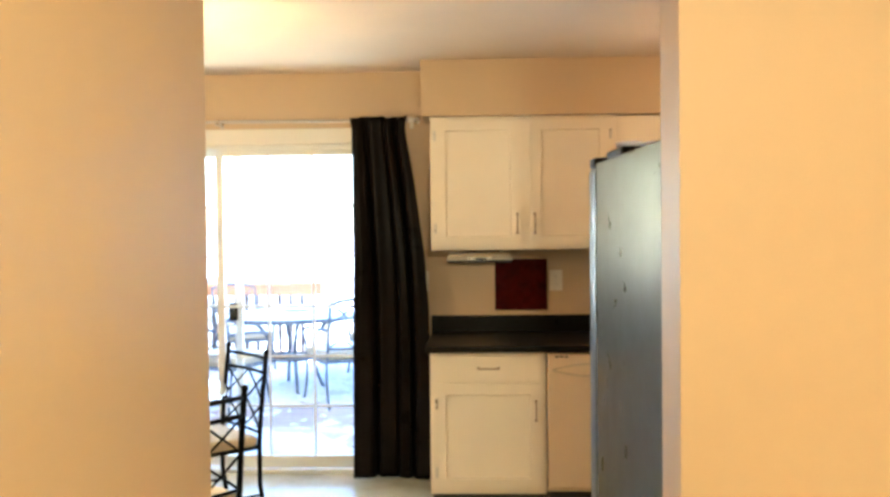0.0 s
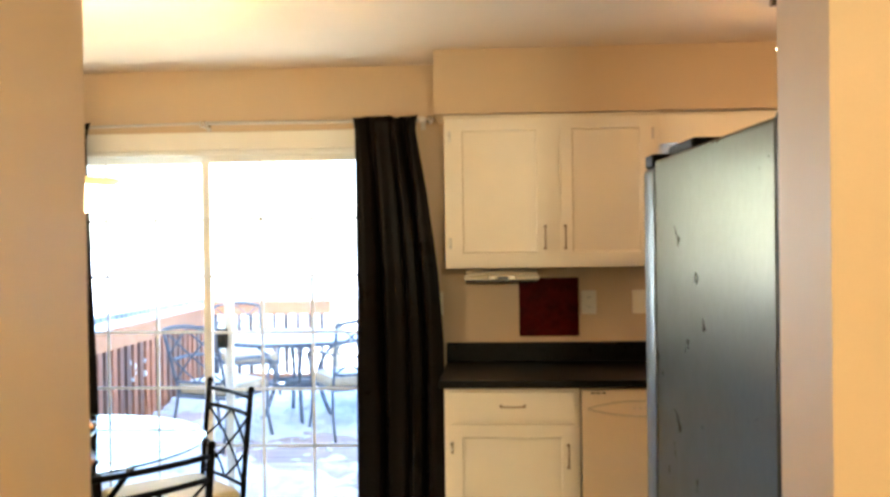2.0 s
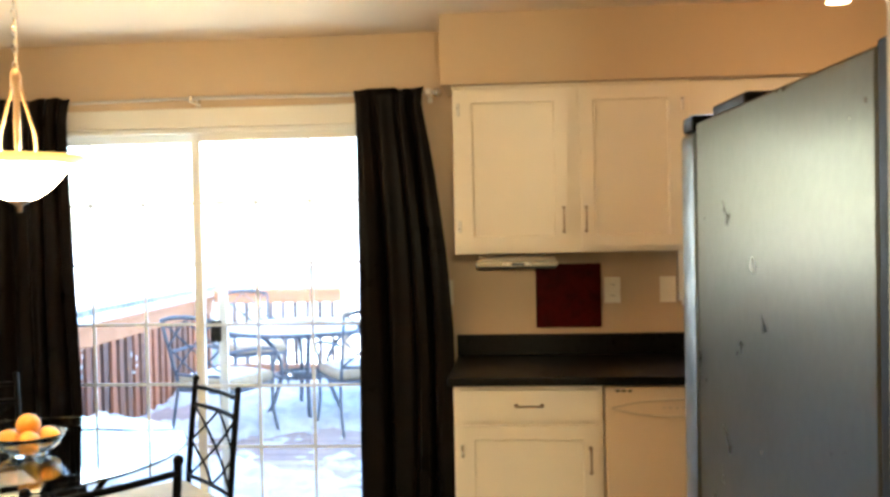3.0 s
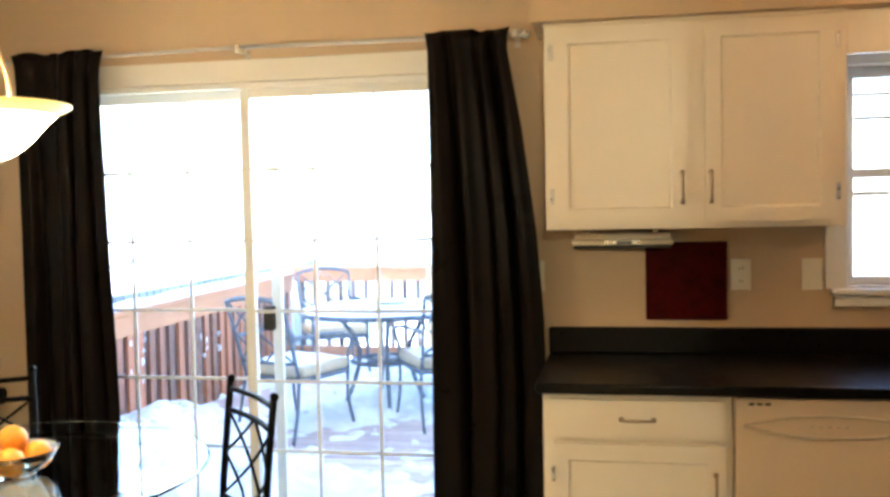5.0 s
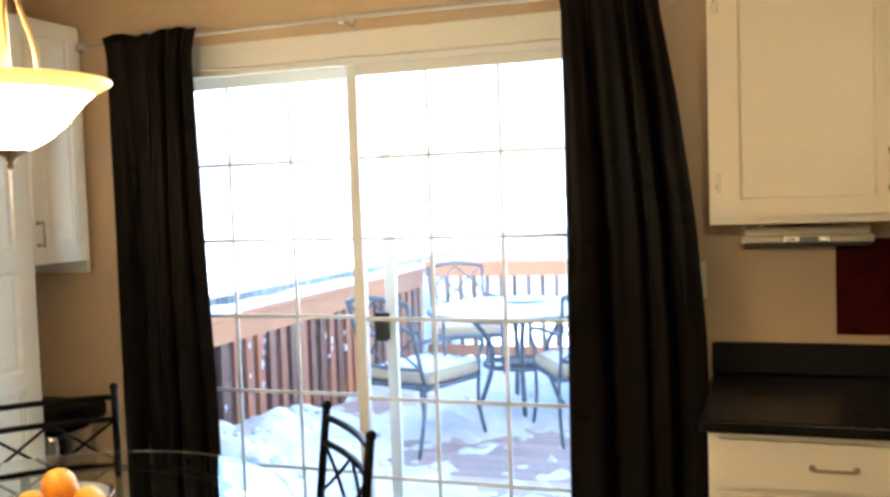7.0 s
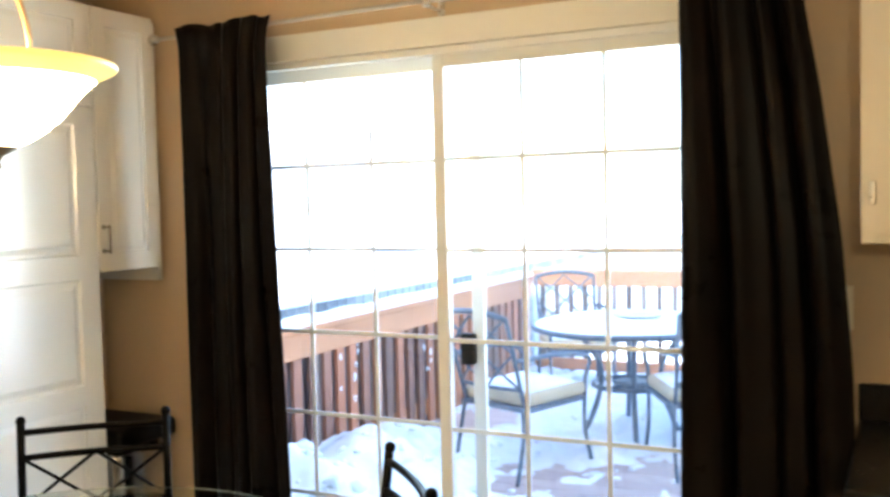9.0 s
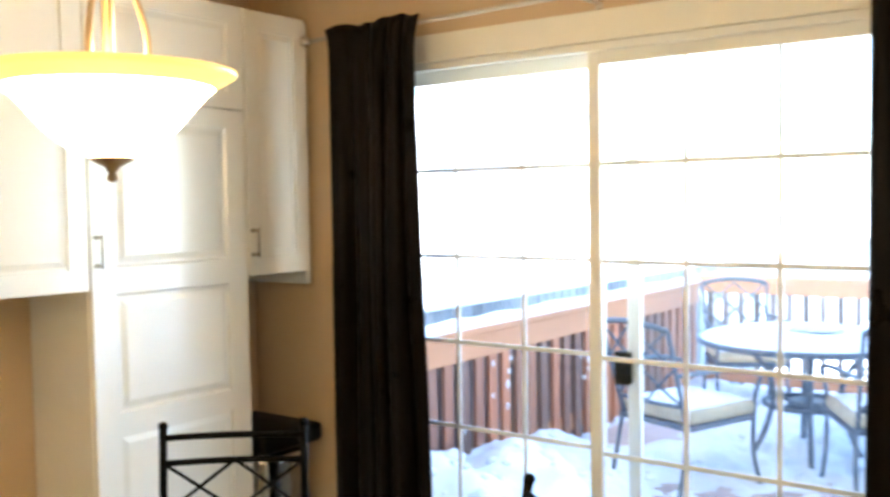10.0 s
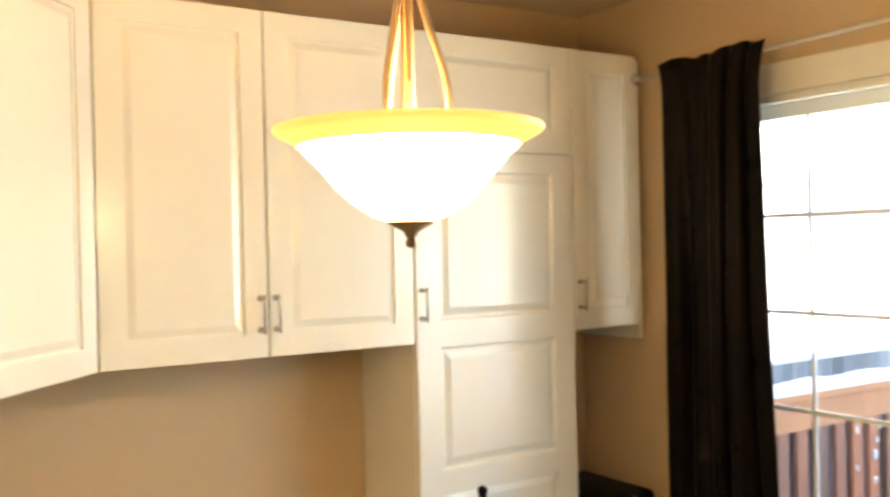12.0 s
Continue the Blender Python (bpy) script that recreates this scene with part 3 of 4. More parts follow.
Z0, Z1 = 1.253, 2.197
white_cab(3.106, 4.020, Z0, Z1, "white wall cabinet with two raised-panel doors", [
    (0.002, 0.445, Z0, Z1, [(0.065, 0.065, 0.380, 0.878)], (0.424, 0.118, 0.10)),
    (0.453, 0.459, Z0, Z1, [(0.065, 0.065, 0.394, 0.878)], (0.018, 0.118, 0.10))])
pantry = white_cab(4.024, 4.648, 0.08, Z1, "tall white pantry cabinet with raised panels", [
    (0.002, 0.620, 0.085, 1.834, [(0.085, 0.08, 0.535, 0.705), (0.085, 0.775, 0.535, 1.150), (0.085, 1.232, 0.535, 1.690)], (0.020, 1.285, 0.10)),
    (0.002, 0.620, 1.840, Z1, [(0.07, 0.06, 0.550, 0.296)], None)], "pantry_cabinet")
part("plinth", box((0.0, 0.06, 0), (0.624, 0.34, 0.08)), WHITE, pantry)
white_cab(4.652, 4.955, Z0, Z1, "narrow white wall cabinet beside the curtain", [
    (0.002, 0.299, Z0, Z1, [(0.062, 0.065, 0.240, 0.878)], (0.020, 0.118, 0.10))])
tagged(link_mesh("filler_panel", box((-2.729, 4.959, 1.199), (-2.398, 4.985, 2.190), 0.001), WHITE), "white filler panel between cabinet and wall", "panel")
diag = thing("corner_cabinet", Matrix.Translation((LX + 0.006, 3.1045, 0)) @ pose(0, 0, 0, 0, 0, 139) @ Matrix.Translation((-0.40, 0, 0)), "white diagonal corner wall cabinet", "cabinet")
bm = bmesh.new()
foot = [(0.40, 0.022), (-0.09, 0.022), (-0.26, 0.22), (0.18, 0.56), (0.63, 0.27)]
lo_ring = [bm.verts.new((x, y, Z0)) for x, y in foot]
hi_ring = [bm.verts.new((x, y, Z1)) for x, y in foot]
bm.faces.new(lo_ring)
bm.faces.new(hi_ring[::-1])
for k in range(5):
    bm.faces.new((lo_ring[k], hi_ring[k], hi_ring[(k + 1) % 5], lo_ring[(k + 1) % 5]))
bmesh.ops.recalc_face_normals(bm, faces=bm.faces)
part("body", bm, WHITE, diag)
put_front(diag, pose(-0.086, 0, Z0), 0.484, Z1 - Z0, [(0.065, 0.065, 0.417, 0.878)], WHITE, True)

# ---- waste bin ----
bin_ = thing("waste_bin", pose(-2.70, 4.675, 0), "steel waste bin with a black lid in the corner", "waste bin")
part("body", box((0, 0, 0.0), (0.33, 0.28, 0.600), 0.055, 6), BINST, bin_, "polished steel body", True)
part("lid", box((-0.012, -0.012, 0.600), (0.365, 0.292, 0.675), 0.022, 4), BLACKP, bin_, "black plastic lid", True)
part("base_band", box((-0.003, -0.003, 0.0), (0.333, 0.283, 0.035), 0.056, 6), BLACKP, bin_, "black plastic base band", True)
part("pedal", box((0.325, 0.10, 0.008), (0.375, 0.18, 0.020), 0.005, 2), BLACKP, bin_)

# ---- curtains and rod ----
RODY, RODZ = 4.893, 2.112
rod = thing("curtain_rod", pose(0, 0, 0), "thin satin metal curtain rod with ball finials", "curtain rod")
part("rod", tube([(-2.29, RODY, RODZ - 0.010), (-1.17, RODY, RODZ + 0.004)], 0.0075, 12), RODM, rod, "", True)
part("rod", tube([(-1.17, RODY, RODZ + 0.004), (0.0, RODY, RODZ - 0.004)], 0.0095, 12), RODM, rod, "", True)
for x, s, dz in ((-2.30, -1, -0.010), (0.004, 1, -0.004)):
    part("finial", ball(0.021, (x + s * 0.016, RODY, RODZ + dz), 16), CHROME, rod, "", True)
    part("collar", tube([(x - s * 0.012, RODY, RODZ + dz), (x + s * 0.002, RODY, RODZ + dz)], [0.009, 0.012], 12), CHROME, rod, "", True)
for x in (-2.15, -1.166, -0.02):
    bk = part("bracket", tube([(x, 4.999, RODZ - 0.012), (x, RODY, RODZ - 0.012)], 0.006, 8), CHROME, rod)
    part("cup", box((x - 0.013, RODY - 0.013, RODZ - 0.016), (x + 0.013, RODY + 0.013, RODZ + 0.014), 0.004, 2), CHROME, bk)
    part("plate", box((x - 0.012, 4.994, RODZ - 0.04), (x + 0.012, 5.0, RODZ + 0.02), 0.002), CHROME, bk)


def curtain(left, right, folds, seed, label):
    """A hanging cloth between two edge curves of (z, x), gathered into folds that loosen downwards."""
    rnd = random.Random(seed)
    ph = [rnd.uniform(0, 6.28) for _ in range(6)]
    cols, rows = 130, 60
    edge = lambda pts, z: float(np.interp(z, [p[0] for p in pts], [p[1] for p in pts]))
    bm = bmesh.new()
    grid = []
    for r in range(rows + 1):
        z = 2.128 - (2.128 - 0.012) * r / rows
        x0, x1 = edge(left, z), edge(right, z)
        fall = (2.128 - z) / 2.1
        row = []
        for c in range(cols + 1):
            u = c / cols
            bend = u + 0.045 * math.sin(2 * math.pi * 1.1 * u + ph[0] + 0.9 * fall) + 0.022 * math.sin(2 * math.pi * 2.3 * u + ph[1] - 1.4 * fall)
            a = 2 * math.pi * folds * bend + ph[2]
            amp = (0.013 + 0.022 * min(1, fall * 2.2)) * (0.75 + 0.55 * math.sin(2 * math.pi * 1.4 * u + ph[5]))
            y = amp * (math.sin(a) + 0.30 * math.sin(2 * a + ph[3] + fall)) + 0.014 * math.sin(2 * math.pi * 0.8 * u + ph[4] + 2 * fall)
            if fall < 0.035:
                y *= 0.75
            x = x0 + (x1 - x0) * u + 0.010 * math.cos(a) * min(1, fall * 3)
            head = max(0.0, 1 - fall / 0.045)
            x += (u - 0.5) * 0.030 * head * head
            lift = 0.0045 * math.sin(a + 0.6) + 0.005 * math.sin(2 * math.pi * 1.7 * u + ph[1])
            row.append(bm.verts.new((x, RODY - 0.034 + max(-0.07, min(0.05, y)), z + lift * head)))
        grid.append(row)
    for a, b in zip(grid, grid[1:]):
        for k in range(cols):
            bm.faces.new((a[k], a[k + 1], b[k + 1], b[k]))
    ob = tagged(link_mesh("curtain", bm, CLOTH, None, "", True), label, "curtain", "door curtains")
    mod = ob.modifiers.new("thickness", "SOLIDIFY")
    mod.thickness = 0.003
    return ob


curtain([(0, -0.36), (0.68, -0.353), (1.33, -0.345), (2.1, -0.357), (2.13, -0.352)], [(0, 0.080), (0.68, 0.082), (1.0, 0.074), (1.33, 0.049), (1.75, -0.002), (2.05, -0.050), (2.13, -0.052)], 3.5, 3, "charcoal floor-length curtain gathered beside the kitchen cabinets")
curtain([(0, -2.185), (0.65, -2.18), (1.37, -2.168), (2.0, -2.176), (2.13, -2.18)], [(0, -1.72), (0.4, -1.735), (0.8, -1.745), (1.37, -1.765), (2.0, -1.772), (2.13, -1.762)], 4.6, 8, "charcoal floor-length curtain gathered beside the waste bin")

# ---- pendant lamp ----
PX, PY = -1.149, 3.276
pend = thing("pendant_lamp", pose(PX, PY, 0.016), "lit frosted glass bowl pendant lamp on a chain above the table", "pendant lamp")
prof = [(0.030, 1.566), (0.055, 1.576), (0.080, 1.592), (0.105, 1.614), (0.127, 1.640), (0.145, 1.661), (0.163, 1.677)]
part("shade", lathe(prof + [(r - 0.004, z + 0.004) for r, z in prof[::-1]], 48), SHADE, pend, "glowing frosted glass bowl", True)
prof2 = [(0.163, 1.677), (0.180, 1.6865), (0.190, 1.692), (0.196, 1.695), (0.1995, 1.699), (0.1985, 1.704), (0.193, 1.704), (0.184, 1.698), (0.176, 1.6905), (0.159, 1.681)]
part("shade_rim", lathe(prof2, 48), SHADER, pend, "glass rim with the bulb's weaker amber glow in its colour", True)
part("finial", lathe([(0, 1.528), (0.007, 1.530), (0.009, 1.536), (0.006, 1.543), (0.010, 1.547), (0.010, 1.551), (0.034, 1.564), (0.036, 1.568), (0, 1.570)], 24), BRONZE, pend, "aged brass finial", True)
part("stem", lathe([(0.007, 1.568), (0.007, 1.72), (0.010, 1.73), (0.010, 1.90), (0.016, 1.93), (0.018, 1.95), (0.010, 1.972), (0, 1.975)], 16), GOLDM, pend, "", True)
for k in range(3):
    a = radians(58 + 120 * k)
    pts = smooth_line([(0.010, 0, 1.960), (0.017, 0, 1.91), (0.034, 0, 1.85), (0.054, 0, 1.785), (0.060, 0, 1.74), (0.054, 0, 1.69), (0.035, 0, 1.60)], 5)
    part("arm", tube([(p[0] * math.cos(a), p[0] * math.sin(a), p[2]) for p in pts], 0.0055, 8), GOLDM, pend, "", True)
n = 15
for k in range(n):
    z = 1.985 + (2.362 - 1.985) * k / (n - 1)
    q = [(0.008 * math.cos(b), 0.0, 0.017 * math.sin(b)) for b in (2 * math.pi * i / 10 for i in range(11))]
    lk = part("chain_link", tube(q, 0.002, 5), CHROME, pend, "", True)
    lk.matrix_local = pose(0, 0, z, 0, 0, 90 * (k % 2) + 20)
part("cable", tube([(0.003, 0.003, 1.97), (0.006, 0, 2.15), (0.002, 0.002, 2.375)], 0.0022, 6), PLATE, pend)
part("canopy", lathe([(0, 2.370), (0.02, 2.373), (0.05, 2.385), (0.062, 2.391), (0.062, 2.396), (0, 2.396)], 24), CHROME, pend, "", True)

# ---- ceiling spotlights ----
bar_l = thing("track_light", pose(1.435, 3.785, -0.017), "ceiling spotlight bar with small lit bell shades", "spotlight")
part("rail", box((0, -0.02, 2.395), (0.80, 0.02, 2.429), 0.006, 2), BRONZE, bar_l)
for k in range(4):
    x = 0.06 + 0.20 * k
    st = part("stem", tube([(x, 0, 2.396), (x, 0, 2.290)], 0.012, 10), BRONZE, bar_l, "", True)
    part("bell_shade", lathe([(0.013, 2.302), (0.021, 2.294), (0.026, 2.268), (0.035, 2.240), (0.042, 2.228), (0.037, 2.232), (0.023, 2.268), (0.0, 2.290)], 24, (x, 0, 0)), BULBG, st, "lit frosted bell shade", True)
# ---- dining set ----
TX, TY, TZ = -1.352, 3.485, 0.745
tb = thing("dining_table", pose(TX, TY, 0), "round clear glass dining table on a black iron base", "table")
part("tabletop", lathe([(0, TZ - 0.010), (0.596, TZ - 0.010), (0.602, TZ - 0.006), (0.602, TZ - 0.003), (0.597, TZ), (0, TZ)], 64), TGLASS, tb, "clear glass top with a polished edge")
bm = bmesh.new()
add_tube(bm, [(0.47 * math.cos(a), 0.47 * math.sin(a), TZ - 0.021) for a in (2 * math.pi * k / 40 for k in range(41))], 0.010, 8, False)
part("ring", bm, BLACKM, tb, "", True)
for k in range(4):
    a = radians(45 + 90 * k)
    pts = smooth_line([(0.47, 0, TZ - 0.021), (0.30, 0, 0.54), (0.13, 0, 0.32), (0.20, 0, 0.12), (0.34, 0, 0.0)], 6)
    part("leg", tube([(p[0] * math.cos(a), p[0] * math.sin(a), p[2]) for p in pts], 0.013, 8), BLACKM, tb, "", True)

bowl = thing("fruit_bowl", pose(-1.243, 3.455, TZ), "clear glass fruit bowl on the table", "bowl")
part("bowl", lathe([(0, 0.004), (0.045, 0.003), (0.052, 0.0), (0.058, 0.002), (0.056, 0.008), (0.080, 0.022), (0.102, 0.044), (0.117, 0.068), (0.1195, 0.072), (0.114, 0.071), (0.098, 0.048), (0.076, 0.028), (0.04, 0.012), (0, 0.010)], 48), BGLASS, bowl, "", True)
for x, y, z in ((0.028, -0.050, 0.050), (-0.056, -0.022, 0.050), (0.052, 0.034, 0.050), (-0.030, 0.055, 0.050), (0.000, 0.004, 0.098)):
    o = link_mesh("orange", ball(0.039, (0, 0, 0), 24, 0.96), ORANGE, None, "", True)
    o.matrix_world = pose(-1.243 + x, 3.455 + y, TZ + z, 40 * x * 100, 30, y * 900)
    tagged(o, "ripe orange in the glass fruit bowl", "orange", "oranges in the bowl")
    part("stem_scar", lathe([(0, 0.0385), (0.004, 0.0392), (0.003, 0.041), (0, 0.0412)], 8), BRONZE, o)


def dining_chair(m):
    c = thing("dining_chair", m, "black iron dining chair with a lattice back and cream seat", "chair", "chairs round the glass table")
    W, H, S = 0.196, 0.898, 0.45
    back = lambda z: -0.215 - 0.045 * max(0.0, (z - S) / (H - S)) ** 1.2

    def P(u, z):
        return (W * u, back(z) - 0.020 * (1 - u * u) * min(1, max(0, (z - S) / 0.1)), z)
    for s in (-1, 1):
        part("rear_post", tube([(W * s, -0.255, 0)] + [(W * s, back(z), z) for z in (0.25, S, 0.55, 0.65, 0.75, H - 0.012)], 0.0115, 10), BLACKM, c, "", True)
        part("knob", ball(0.0145, (W * s, back(H), H - 0.012), 12), BLACKM, c, "", True)
        part("front_leg", tube([(W * s * 1.0, 0.205, 0), (W * s, 0.20, S - 0.02)], 0.011, 10), BLACKM, c, "", True)
        part("side_stretcher", tube([(W * s, -0.235, 0.20), (W * s, 0.203, 0.20)], 0.007, 8), BLACKM, c)
    for z, r in ((H - 0.045, 0.0095), (H - 0.115, 0.0095), (0.50, 0.008)):
        part("crossbar", tube([P(u, z) for u in (-1, -0.75, -0.5, -0.25, 0, 0.25, 0.5, 0.75, 1)], r, 8), BLACKM, c, "", True)
    t, b = H - 0.115, 0.50
    mid = (t + b) / 2
    for s in (-1, 1):
        for (u0, z0), (u1, z1) in (((-1, t), (1, b)), ((0, t), (1, mid)), ((-1, mid), (0, b))):
            k = 9
            part("lattice_bar", tube([P(s * (u0 + (u1 - u0) * i / k), z0 + (z1 - z0) * i / k) for i in range(k + 1)], 0.0052, 6), BLACKM, c, "", True)
    bm = bmesh.new()
    ring = [(W, -0.215), (W, 0.20), (-W, 0.20), (-W, -0.215), (W, -0.215)]
    add_tube(bm, [(x, y, S - 0.02) for x, y in ring], 0.010, 8, False)
    part("seat_frame", bm, BLACKM, c)
    part("seat", box((-0.207, -0.205, S - 0.014), (0.207, 0.225, S + 0.040), 0.022, 4), CUSHION, c, "cream padded seat", True)
    return c


def facing(x, y, dx, dy):
    """A pose whose local +y runs along (dx, dy)."""
    return pose(x, y, 0, 0, 0, math.degrees(math.atan2(dy, dx)) - 90)


def chair_pose(mx, my, dx, dy):
    """The pose of a chair, the middle of whose back's top stands at (mx, my) and which faces (dx, dy)."""
    n = math.hypot(dx, dy)
    return facing(mx + 0.260 * dx / n, my + 0.260 * dy / n, dx, dy)


ch = dining_chair(chair_pose(-0.780, 4.000, -0.743, -0.669))
copy_thing(ch, chair_pose(-1.883, 4.139, 0.654, -0.756))
copy_thing(ch, chair_pose(-0.612, 2.66, -0.780, 0.626))

# ---- deck outside ----
DECK = -0.03
ground = structure("ground", box((-300, 5.2, -1.1), (300, 500, -1.0)), SNOW, "snow-covered ground")
bm = bmesh.new()
add_box(bm, (-300, -300, -1.1), (-3.0, 5.2, -1.0))
add_box(bm, (3.5, -300, -1.1), (300, 5.2, -1.0))
structure("ground_side", bm, SNOW, "snow-covered ground")
RX, RY, RZ = -2.75, 9.75, 0.828
RB = 0.865

fence = thing("deck_railing", pose(RX, 0, 0), "reddish cedar deck railing with close-set boards", "railing")
part("cap_rail", box((-0.11, 5.25, RZ - 0.038), (0.06, RY + 0.06, RZ), 0.004), CEDARR, fence, "flat cedar cap rail")
part("face_rail", box((0.0, 5.25, RZ - 0.175), (0.035, RY, RZ - 0.038), 0.004), CEDARR, fence, "wide cedar face rail")
part("bottom_rail", box((-0.02, 5.25, DECK + 0.06), (0.0, RY, DECK + 0.16), 0.004), CEDARR, fence)
wide = box((-0.001, -0.038, DECK), (0.024, 0.038, RZ - 0.10), 0.003)
b1 = part("board", wide, CEDAR, fence)
b2 = part("board", box((-0.050, -0.066, DECK), (-0.03, 0.064, RZ - 0.06), 0.003), BACKWOOD, fence)
k, y = 0, 5.34
rnd = random.Random(5)
while y < RY - 0.05:
    for src, off in ((b1, 0.0), (b2, 0.07)):
        o = src if k == 0 else src.copy()
        if k:
            scene.collection.objects.link(o)
        o.location = (rnd.uniform(-0.002, 0.001), y + off + rnd.uniform(-0.006, 0.006), 0)
    k += 1
    y += 0.14
for yy in (5.32, 7.5, RY):
    part("post", box((-0.13, yy - 0.045, -1.0), (-0.04, yy + 0.045, RZ - 0.04), 0.004), OLDWOOD, fence)

REND = -1.40
# White lumps stand in for bright light gaps between the railing boards.
bm = bmesh.new()
rc = random.Random(21)
for y, z in ((6.92, 0.66), (6.92, 0.60), (6.90, 0.53), (6.88, 0.46), (6.88, 0.33), (6.73, 0.60), (6.73, 0.42), (7.85, 0.46), (7.76, 0.50), (8.08, 0.48), (8.08, 0.37), (7.81, 0.35), (7.85, 0.40), (6.45, 0.28)):
    q = ball(rc.uniform(0.011, 0.017), (RX + 0.018, y, z), 8, rc.uniform(1.2, 2.0))
    for v in q.verts:
        v.co += 0.006 * Vector((rc.uniform(-1, 1), rc.uniform(-1, 1), rc.uniform(-1, 1)))
    me = bpy.data.meshes.new("clump")
    q.to_mesh(me)
    q.free()
    bm.from_mesh(me)
    bpy.data.meshes.remove(me)
tagged(link_mesh("fence_gap_lumps", bm, SNOW, None, "", True), "small white lumps standing in for bright gaps between the railing boards", "snow", "", "stuff")

fr2 = thing("deck_railing", pose(0, RY, 0), "reddish cedar deck railing with slim dark balusters", "railing")
part("cap_rail", box((RX + 0.062, -0.06, RB - 0.02), (REND, 0.10, RB + 0.02), 0.004), CEDARR, fr2, "flat cedar cap rail")
part("face_rail", box((RX + 0.062, -0.035, RB - 0.115), (REND, 0.0, RB - 0.02), 0.004), CEDARR, fr2)
part("bottom_rail", box((RX + 0.062, -0.035, DECK + 0.07), (REND, 0.0, DECK + 0.16), 0.004), CEDARR, fr2)
b3 = part("baluster", box((-0.018, -0.0, DECK + 0.0), (0.018, 0.034, RB - 0.02), 0.003), OLDWOOD, fr2)
x, k = RX + 0.13, 0
while x < REND - 0.05:
    o = b3 if k == 0 else b3.copy()
    if k:
        scene.collection.objects.link(o)
    o.location = (x, 0.001, 0)
    k += 1
    x += 0.125
part("end_post", box((REND + 0.002, -0.045, -1.0), (REND + 0.092, 0.045, RB + 0.03), 0.006), PALEWOOD, fr2, "pale yellowish end post")

deck = structure("deck_floor", box((RX - 0.1, 5.2, DECK - 0.16), (3.5, RY + 0.1, DECK - 0.035)), OLDWOOD, "wooden deck boards patched with snow")
plank = part("plank", box((RX - 0.03, 0, DECK - 0.034), (3.5, 0.134, DECK), 0.004), PLANK, deck)
k, y = 0, 5.22
while y < RY - 0.02:
    o = plank if k == 0 else plank.copy()
    if k:
        scene.collection.objects.link(o)
    o.location = (0, y, 0)
    y += 0.141
    k += 1


def snow_height(x, y):
    n1 = noise.noise((x * 1.1, y * 1.1, 0.3))
    n2 = noise.noise((x * 3.1, y * 3.1, 4.7))
    n3 = noise.noise((x * 8.0, y * 8.0, 8.2))
    n4 = noise.noise((x * 17.0, y * 17.0, 2.2))
    edge = math.exp(-((x - RX) / 0.55) ** 2)
    far = max(0.0, min(1.0, (y - 7.0) / 1.6))
    door_bank = math.exp(-((x + 2.25) / 0.6) ** 2 - ((y - 5.9) / 0.8) ** 2)
    edge *= max(0.0, min(1.0, (7.75 - y) / 0.8))
    bare = math.exp(-((x + 2.45) / 0.28) ** 2 - ((y - 8.0) / 0.45) ** 2)
    h = -0.004 + 0.05 * n1 + 0.040 * n2 + 0.050 * n3 + 0.034 * n4 + 0.16 * edge + 0.08 * far + 0.30 * door_bank * (0.7 + 0.6 * n2)
    clear = math.exp(-((x + 0.7) / 0.7) ** 2 - ((y - 6.9) / 0.45) ** 2)
    return h - 0.05 * clear - 0.14 * bare


bm = bmesh.new()
step = 0.032
nx, ny = int((3.3 - RX - 0.03) / step), int((RY - 0.05 - 5.24) / step)
cells = {}
for i in range(nx + 1):
    for k in range(ny + 1):
        x, y = RX + 0.03 + i * step, 5.24 + k * step
        cells[i, k] = (x, y, snow_height(x, y))
verts = {}


def snow_vert(i, k):
    if (i, k) not in verts:
        x, y, h = cells[i, k]
        verts[i, k] = bm.verts.new((x + 0.012 * noise.noise((x * 20, y * 20, 1)), y + 0.012 * noise.noise((x * 20, y * 20, 5)), DECK + max(-0.004, h)))
    return verts[i, k]


for i in range(nx):
    for k in range(ny):
        q = ((i, k), (i + 1, k), (i + 1, k + 1), (i, k + 1))
        if any(cells[c][2] > 0.0 for c in q):
            bm.faces.new([snow_vert(*c) for c in q])
rs = random.Random(11)
for k in range(150):
    if k < 80:
        x, y = rs.gauss(-2.25, 0.30), rs.gauss(6.0, 0.55)
    else:
        x, y = rs.uniform(-2.4, 0.4), rs.uniform(5.6, 8.6)
    if not (RX + 0.08 < x < 3.2 and 5.3 < y < RY - 0.1):
        continue
    r = rs.uniform(0.012, 0.048) if k < 80 else rs.uniform(0.008, 0.026)
    z = DECK + max(0.0, snow_height(x, y)) + r * 0.12
    rows = []
    for a in range(5):
        th = math.pi * (a + 0.0) / 4
        rows.append([bm.verts.new((x + r * math.sin(th) * math.cos(p) * (1 + 0.9 * noise.noise((k * 3.1 + 1.4 * math.cos(p), th, 1.4 * math.sin(p)))),
                                   y + r * math.sin(th) * math.sin(p) * (1 + 0.9 * noise.noise((k * 1.7 + 1.4 * math.cos(p), th, 1.4 * math.sin(p)))),
                                   z + 0.6 * r * math.cos(th) * (1 + 0.8 * noise.noise((math.cos(p) * 1.3 + k, math.sin(p) * 1.3, 6.0))))) for p in (2 * math.pi * q / 9 for q in range(9))])
    for ra, rb in zip(rows, rows[1:]):
        for q in range(9):
            bm.faces.new((ra[q], rb[q], rb[(q + 1) % 9], ra[(q + 1) % 9]))
